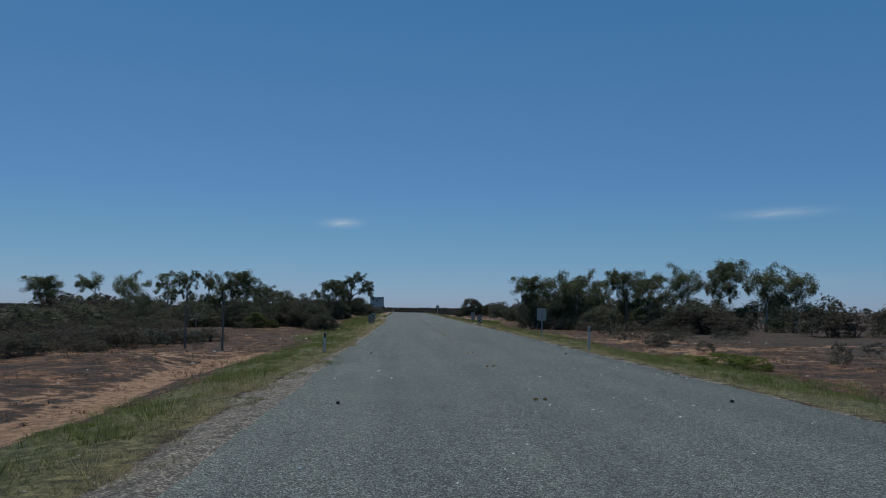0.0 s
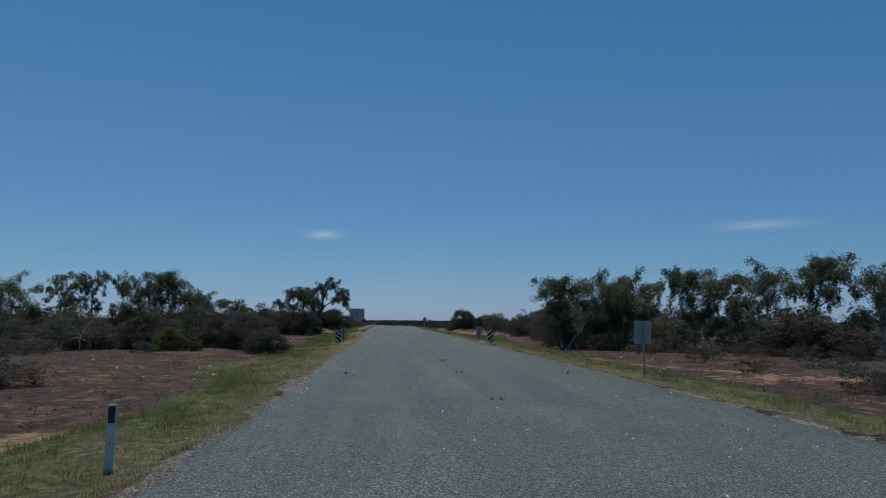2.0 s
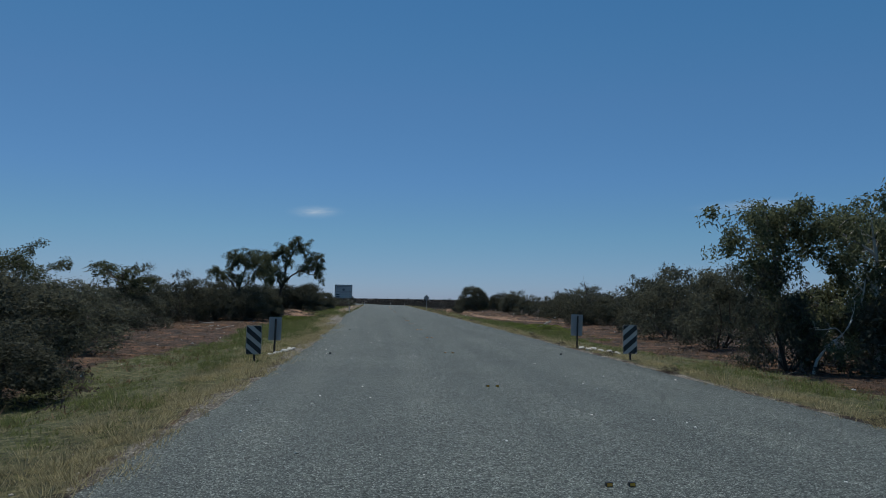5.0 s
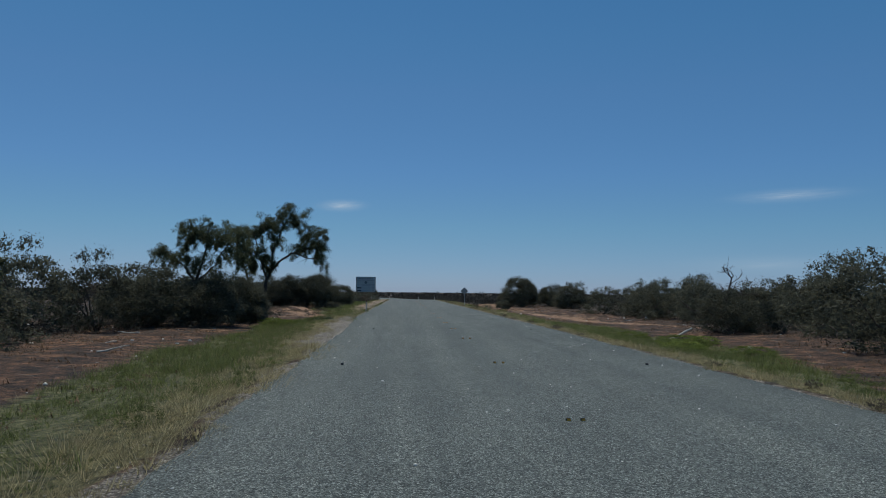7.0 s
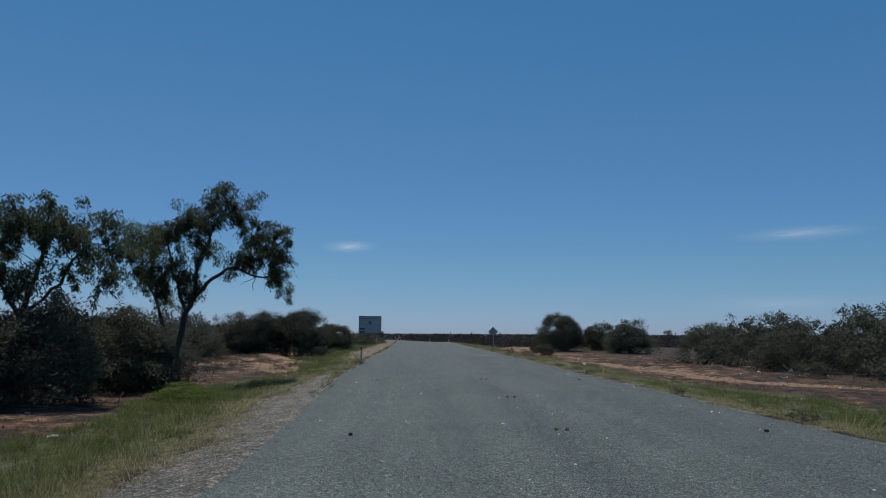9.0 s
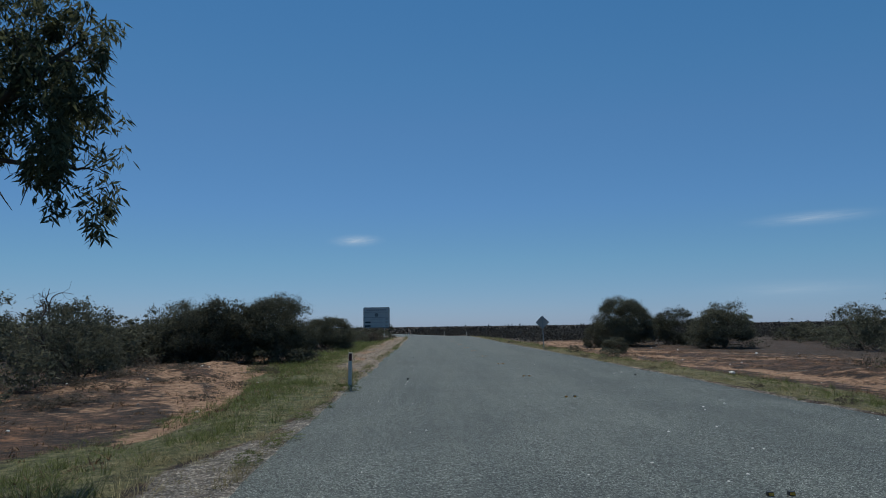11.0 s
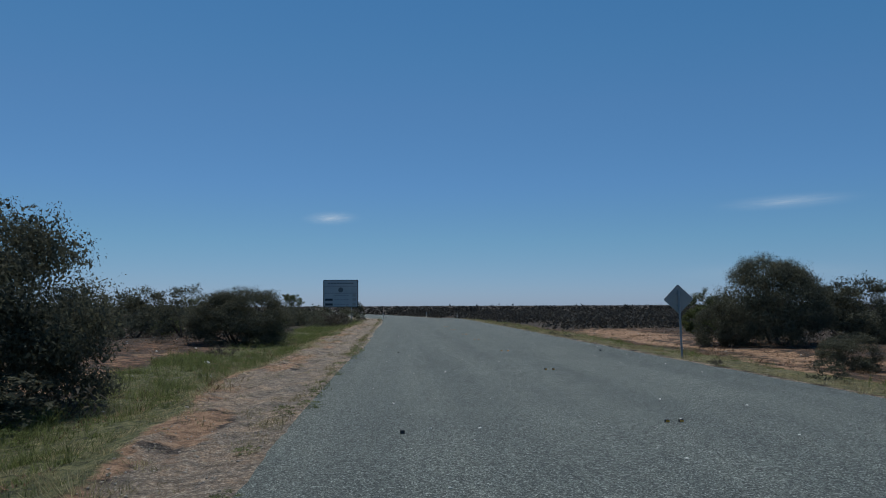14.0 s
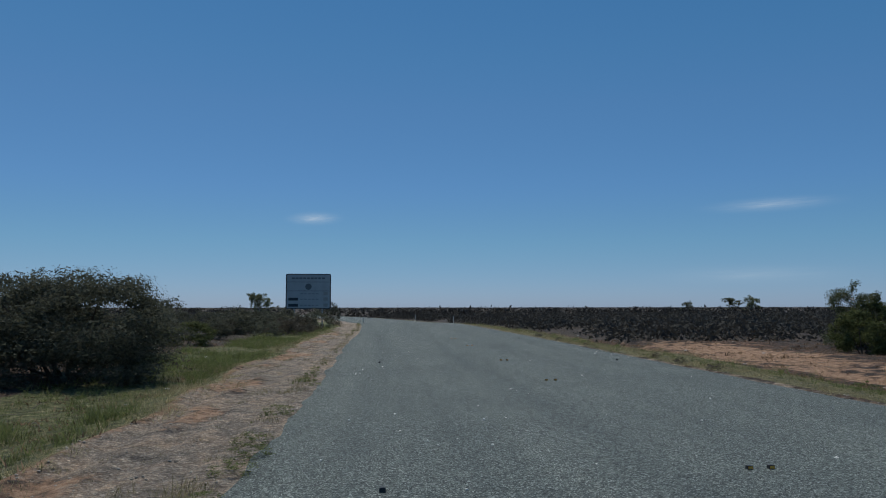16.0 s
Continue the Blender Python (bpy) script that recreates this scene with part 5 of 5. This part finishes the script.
def verge(side, n, rng, green):
    """Places and heights for tufts on one verge: clusters of tufts, with bare gaps between."""
    k = n // 9
    y0 = rng.uniform(-4, 236, k)
    size = rng.gamma(2.0, 0.5, k) + 0.35
    t = rng.integers(0, k, n)
    y = y0[t] + rng.normal(0, 0.22, n)
    if side < 0:
        wide, reach = gravel_width(y), grass_reach(y)
        d0 = (rng.random(k) ** (0.8 if green else 1.25)) * 1.12 * grass_reach(y0)
        d = d0[t] + rng.normal(0, 0.2, n)
        x = left_edge(y) + bend(y) - d
        keep = patchy(x, y, 2.3, 5 if green else 8)
        lush_w = smooth(84, 92, y) * (1 - smooth(116, 122, y)) * (d > wide + 0.6)
        if green:
            keep = keep + 0.45 * lush_w
        if green:
            fit = smooth(wide + 0.1, wide + 1.3, d) * (1 - smooth(reach - 0.3, reach + 0.6, d)) + 0.5 * np.exp(-((d - 0.3) / 0.2) ** 2) * smooth(150, 160, y)
        else:
            fit = smooth(wide - 0.35, wide + 0.35, d) * (1 - 0.75 * smooth(wide + 1.2, wide + 2.8, d)) * (1 - smooth(reach, reach + 0.6, d)) + (0.26 + 0.3 * smooth(116, 122, y) * (1 - smooth(146, 156, y))) * (d > 0.1) * (d < wide) + 0.9 * np.exp(-((d - 0.28) / 0.2) ** 2) * smooth(112, 126, y)
    else:
        d0 = rng.random(k) * 6.4
        d = d0[t] + rng.normal(0, 0.2, n)
        x = RIGHT_EDGE + bend(y) + d
        keep = patchy(x, y, 2.9, 4 if green else 7)
        if green:
            lush = smooth(86, 96, y) * (1 - smooth(112, 124, y)) + smooth(14, 20, y) * (1 - smooth(28, 36, y))
            er = east_reach(y)
            fit = smooth(0.6, 1.8, d) * (1 - smooth(er - 0.4, er + 0.6, d)) * (0.9 + 0.5 * lush) * (1 - 0.6 * smooth(116, 130, y))
            keep = keep + 0.5 * lush
        else:
            fit = smooth(0.0, 0.3, d) * (1 - (0.7 - 0.6 * smooth(116, 130, y)) * smooth(1.2, 2.6, d)) * (1 - smooth(east_reach(y) - 0.6, east_reach(y) + 0.4, d)) * 1.2
    ok = rng.random(n) < fit * np.clip(keep * 2.4 - 0.5, 0.08, 1) * (1 - 0.9 * sand_tracks(x, y))
    h = (rng.gamma(2.0, 0.02, n) + 0.025) * size[t] * (0.9 if green else 0.55) * (1.0 + 1.5 * smooth(128, 155, y) * (d > 3.0) + (1.1 * lush_w if side < 0 else 0.5))
    return x[ok], y[ok], np.minimum(h[ok], 0.34)


def build_grass():
    rng = np.random.default_rng(21)
    for name, mat, green, label in (("green_grass", GRASS_GREEN, True, "short green grass tufts along the verge"),
                                    ("dry_grass", GRASS_DRY, False, "dry straw-coloured grass tufts along the road edge")):
        vs, fs, base = [], [], 0
        for side, n in ((-1, 50000), (1, 34000)):
            x, y, h = verge(side, n, rng, green)
            v, f = blades(rng, x, y, h * (1.0 if side < 0 else 0.95), 0.006 if green else 0.0045, 11, 1.7)
            vs.append(v)
            fs.append(f + base)
            base += len(v)
        tagged(link_mesh(name, mesh_from(name, np.concatenate(vs), np.concatenate(fs)), mat), label, "grass", kind="stuff")


def build_tussocks():
    """Cushions of grass that stand out of the turf."""
    rng = np.random.default_rng(24)
    for name, mat, n, lo, hi, label in (("straw_tussocks", GRASS_DRY, 1900, -0.2, 1.5, "straw-coloured grass cushions beside the seal"),
                                        ("green_tussocks", GRASS_GREEN, 1100, 0.6, 4.2, "green grass cushions on the verge")):
        y = rng.uniform(-2, 215, n)
        if lo < 0:
            y[::2] = rng.uniform(56, 112, len(y[::2]))
        west = rng.random(n) < 0.68
        d = np.where(west, gravel_width(y) + rng.uniform(lo, hi, n), rng.uniform(0.05, 1.2 if lo < 0 else 3.6, n))
        x = np.where(west, left_edge(y) - d, RIGHT_EDGE + d)
        size = rng.gamma(2.6, 0.045 if lo > 0 else 0.06, n) + 0.05
        if lo > 0:
            # the lush east verge
            q = slice(0, n, 3)
            y[q] = np.where(rng.random(len(y[q])) < 0.65, rng.uniform(88, 120, len(y[q])), rng.uniform(15, 34, len(y[q])))
            x[q] = RIGHT_EDGE + rng.uniform(0.8, 5.6, len(y[q]))
            size[q] += 0.12
        k = np.repeat(np.arange(n), 70)
        a, q = rng.uniform(0, 2 * math.pi, len(k)), np.sqrt(rng.random(len(k)))
        px_, py_ = x[k] + np.cos(a) * q * size[k] * 1.3, y[k] + np.sin(a) * q * size[k] * 1.3
        h = size[k] * (0.62 - 0.3 * q) * rng.uniform(0.6, 1.15, len(k))
        z = ground_z(px_, py_) - 0.01
        w = 0.0045
        lean = 0.5 + 0.9 * q
        dx, dy = np.cos(a), np.sin(a)
        v = np.stack([np.stack([px_ - dy * w, py_ + dx * w, z], -1), np.stack([px_ + dy * w, py_ - dx * w, z], -1),
                      np.stack([px_ + dx * h * lean, py_ + dy * h * lean, z + h], -1)], 1).reshape(-1, 3)
        tagged(link_mesh(name, mesh_from(name, v, np.arange(len(v)).reshape(-1, 3)), mat), label, "grass", kind="stuff")


def build_brown_tufts():
    """Dead tussocks and litter on the bare earth."""
    rng = np.random.default_rng(23)
    n, m = 22000, 3600
    k = rng.integers(0, m, n)
    side = rng.random(m) < 0.6
    cx = np.where(side, rng.uniform(-22, -5.2, m), rng.uniform(10.5, 22, m))
    cy = rng.uniform(10, 205, m)
    x, y = cx[k] + rng.normal(0, 0.35, n), cy[k] + rng.normal(0, 0.35, n)
    h = rng.gamma(2.0, 0.025, n) + 0.03
    v, f = blades(rng, x, y, h, 0.014, 5, 2.6)
    tagged(link_mesh("dead_tussocks", mesh_from("dead_tussocks", v, f), LITTER), "brown dead tussocks and litter on red earth", "litter", kind="stuff")


def build_litter():
    rng = np.random.default_rng(22)
    v, f = [], []
    for _ in range(1900):
        left = rng.random() < 0.6
        y = rng.uniform(4, 215)
        x = rng.uniform(-22, -6.5) if left else rng.uniform(11, 24)
        a = rng.uniform(0, math.pi)
        ln = rng.gamma(2.0, 0.16) + 0.08
        z = gz(x, y) + 0.015
        d = Vector((math.cos(a), math.sin(a), rng.normal(0, 0.08))) * ln
        p = Vector((x, y, z))
        q = p + d * 0.5 + Vector(rng.normal(0, 0.04, 3))
        q.z = max(q.z, z)
        e = p + d
        e.z = gz(e.x, e.y) + abs(rng.normal(0, 0.05)) + 0.01
        tube(v, f, [p, q, e], [0.009, 0.008, 0.004], 3)
    tagged(link_mesh("fallen_twigs", mesh_from("fallen_twigs", v, f), plain("grey_dead_twigs", (0.26, 0.22, 0.18), 0.85, vary=0.5, scale=0.7)), "pale dead twigs strewn over red earth", "twigs", kind="stuff")


def build_stones(name, n, place, size, mat, label):
    rng = np.random.default_rng(len(name) * 7)
    bm = bmesh.new()
    bmesh.ops.create_icosphere(bm, subdivisions=1, radius=1.0)
    bv = np.array([v.co[:] for v in bm.verts])
    bf = np.array([[v.index for v in fc.verts] for fc in bm.faces])
    bm.free()
    vs, fs = [], []
    for k in range(n):
        x, y, z = place(rng)
        s = size * rng.uniform(0.4, 1.5)
        w = bv * (1 + rng.normal(0, 0.18, (len(bv), 1))) * np.array([s * rng.uniform(0.8, 1.5), s, s * rng.uniform(0.4, 0.8)])
        a = rng.uniform(0, 6.28)
        ca, sa = math.cos(a), math.sin(a)
        w = np.stack([w[:, 0] * ca - w[:, 1] * sa + x, w[:, 0] * sa + w[:, 1] * ca + y, w[:, 2] + z], -1)
        vs.append(w)
        fs.append(bf + k * len(bv))
    tagged(link_mesh(name, mesh_from(name, np.concatenate(vs), np.concatenate(fs)), mat), label, "stones", kind="stuff")


def on_road(rng):
    return rng.uniform(LEFT_EDGE + 0.1, RIGHT_EDGE - 0.2), rng.uniform(2, 215), 0.012


def on_shoulder(rng):
    y = rng.uniform(2, 215) if rng.random() < 0.4 else rng.uniform(126, 205)
    left = rng.random() < 0.85
    d = rng.gamma(1.6, 0.45) if y < 126 else rng.uniform(0.05, 1.15) * float(gravel_width(y))
    x = float(left_edge(y)) - d if left else RIGHT_EDGE + d * 0.5
    return x, y, gz(x, y) + 0.004


def on_earth(rng):
    y = rng.uniform(2, 215)
    x = rng.uniform(-20, -6) if rng.random() < 0.6 else rng.uniform(10.5, 24)
    return x, y, gz(x, y) + 0.01


build_grass()
build_tussocks()
build_brown_tufts()
build_litter()
build_stones("loose_chips", 750, on_road, 0.015, CHIP, "loose pale stone chips on the seal")
build_stones("shoulder_gravel", 4600, on_shoulder, 0.014, plain("brown_gravel", (0.42, 0.36, 0.3), 0.9, vary=0.5, scale=6.0), "brown gravel on the road shoulder")
build_stones("pale_stones", 420, on_earth, 0.045, STONE, "scattered pale stones on red earth")
build_stones("white_scraps", 46, on_earth, 0.085, CHIP, "scattered bright white stones on the ground")


def build_far_scrub(name, n, y0, y1, power, hmin, hmax, count, leaf, seed):
    """The low dark scrub of the plain, too much to count."""
    rng = np.random.default_rng(seed)
    c, r = [], []
    for _ in range(n):
        y = y0 + (y1 - y0) * rng.random() ** power
        half = 50 + 0.72 * (y - 140)
        x = rng.uniform(-half, half)
        u = x - float(bend(min(y, 520)))
        if (-9 if y > 228 else -30) < u < (11.8 if y > 198 else 45) and y < 420:
            continue
        h = rng.uniform(hmin, hmax) * rng.uniform(0.7, 1.0)
        for _k in range(5):
            c.append((x + rng.normal(0, 0.8), y + rng.normal(0, 0.7), -0.65 + h * rng.uniform(0.05, 0.8)))
            r.append((0.9, 0.9, h * 0.28))
    v, f = leaves(rng, np.array(c), np.array(r), count, leaf, leaf * 0.85, three=True, shell=0.8)
    tagged(link_mesh(name, mesh_from(name, v, f), LEAF_PLAIN), "low dark scrub covering the plain", "scrub", kind="stuff")


build_far_scrub("near_scrub", 6500, 190, 330, 1.25, 1.3, 1.9, 340000, 0.26, 5)
build_far_scrub("far_scrub", 7000, 310, 2800, 2.4, 2.0, 2.9, 70000, 0.6, 6)

# ---- thin clouds, three kilometres off ----


def cloud_material(name, strength):
    m, n, l, b = material(name, 1.0)
    n.remove(b)
    tc = n.new("ShaderNodeTexCoord")
    ln = n.new("ShaderNodeVectorMath")
    ln.operation = "LENGTH"
    l.new(tc.outputs["Object"], ln.inputs[0])
    mp = n.new("ShaderNodeMapping")
    mp.inputs["Scale"].default_value = (1.6, 1.0, 3.0)
    l.new(tc.outputs["Object"], mp.inputs["Vector"])
    t = n.new("ShaderNodeTexNoise")
    t.inputs["Scale"].default_value = 2.2
    t.inputs["Detail"].default_value = 6.0
    l.new(mp.outputs["Vector"], t.inputs["Vector"])
    fall = math_node(m, "SUBTRACT", 1.0, ln.outputs["Value"], True)
    soft = math_node(m, "MULTIPLY", fall, fall)
    dens = math_node(m, "MULTIPLY", soft, math_node(m, "MULTIPLY", t.outputs["Fac"], strength, False), True)
    em = n.new("ShaderNodeEmission")
    em.inputs["Color"].default_value = (0.75, 0.82, 0.92, 1)
    em.inputs["Strength"].default_value = 0.8
    tr = n.new("ShaderNodeBsdfTransparent")
    ms = n.new("ShaderNodeMixShader")
    l.new(dens, ms.inputs[0])
    l.new(tr.outputs[0], ms.inputs[1])
    l.new(em.outputs[0], ms.inputs[2])
    l.new(ms.outputs[0], n["Material Output"].inputs["Surface"])
    return m


def cloud(azimuth, elevation, width, height, strength, tilt=0.0):
    """A thin wisp seen at these degrees east of north and above the horizon."""
    a, e, d = radians(azimuth), radians(elevation), 3000.0
    me = mesh_from("cloud", [(-1, 0, -1), (1, 0, -1), (1, 0, 1), (-1, 0, 1)], [(0, 1, 2, 3)])
    ob = link_mesh("cloud", me, cloud_material("thin_cloud", strength))
    ob.matrix_basis = (pose(d * math.sin(a) * math.cos(e), 80 + d * math.cos(a) * math.cos(e), d * math.sin(e), 0, tilt, -azimuth)
                       @ Matrix.Diagonal((d * radians(width) / 2, 1, d * radians(height) / 2, 1)))
    tagged(ob, "thin white wisp of cloud in a clear sky", "cloud", kind="structure")


cloud(-5.02, 6.76, 5.2, 1.3, 1.1, -2)
cloud(28.84, 7.25, 11.5, 1.4, 0.7, -1)
cloud(27.5, 2.3, 18.0, 2.0, 0.35, 0)
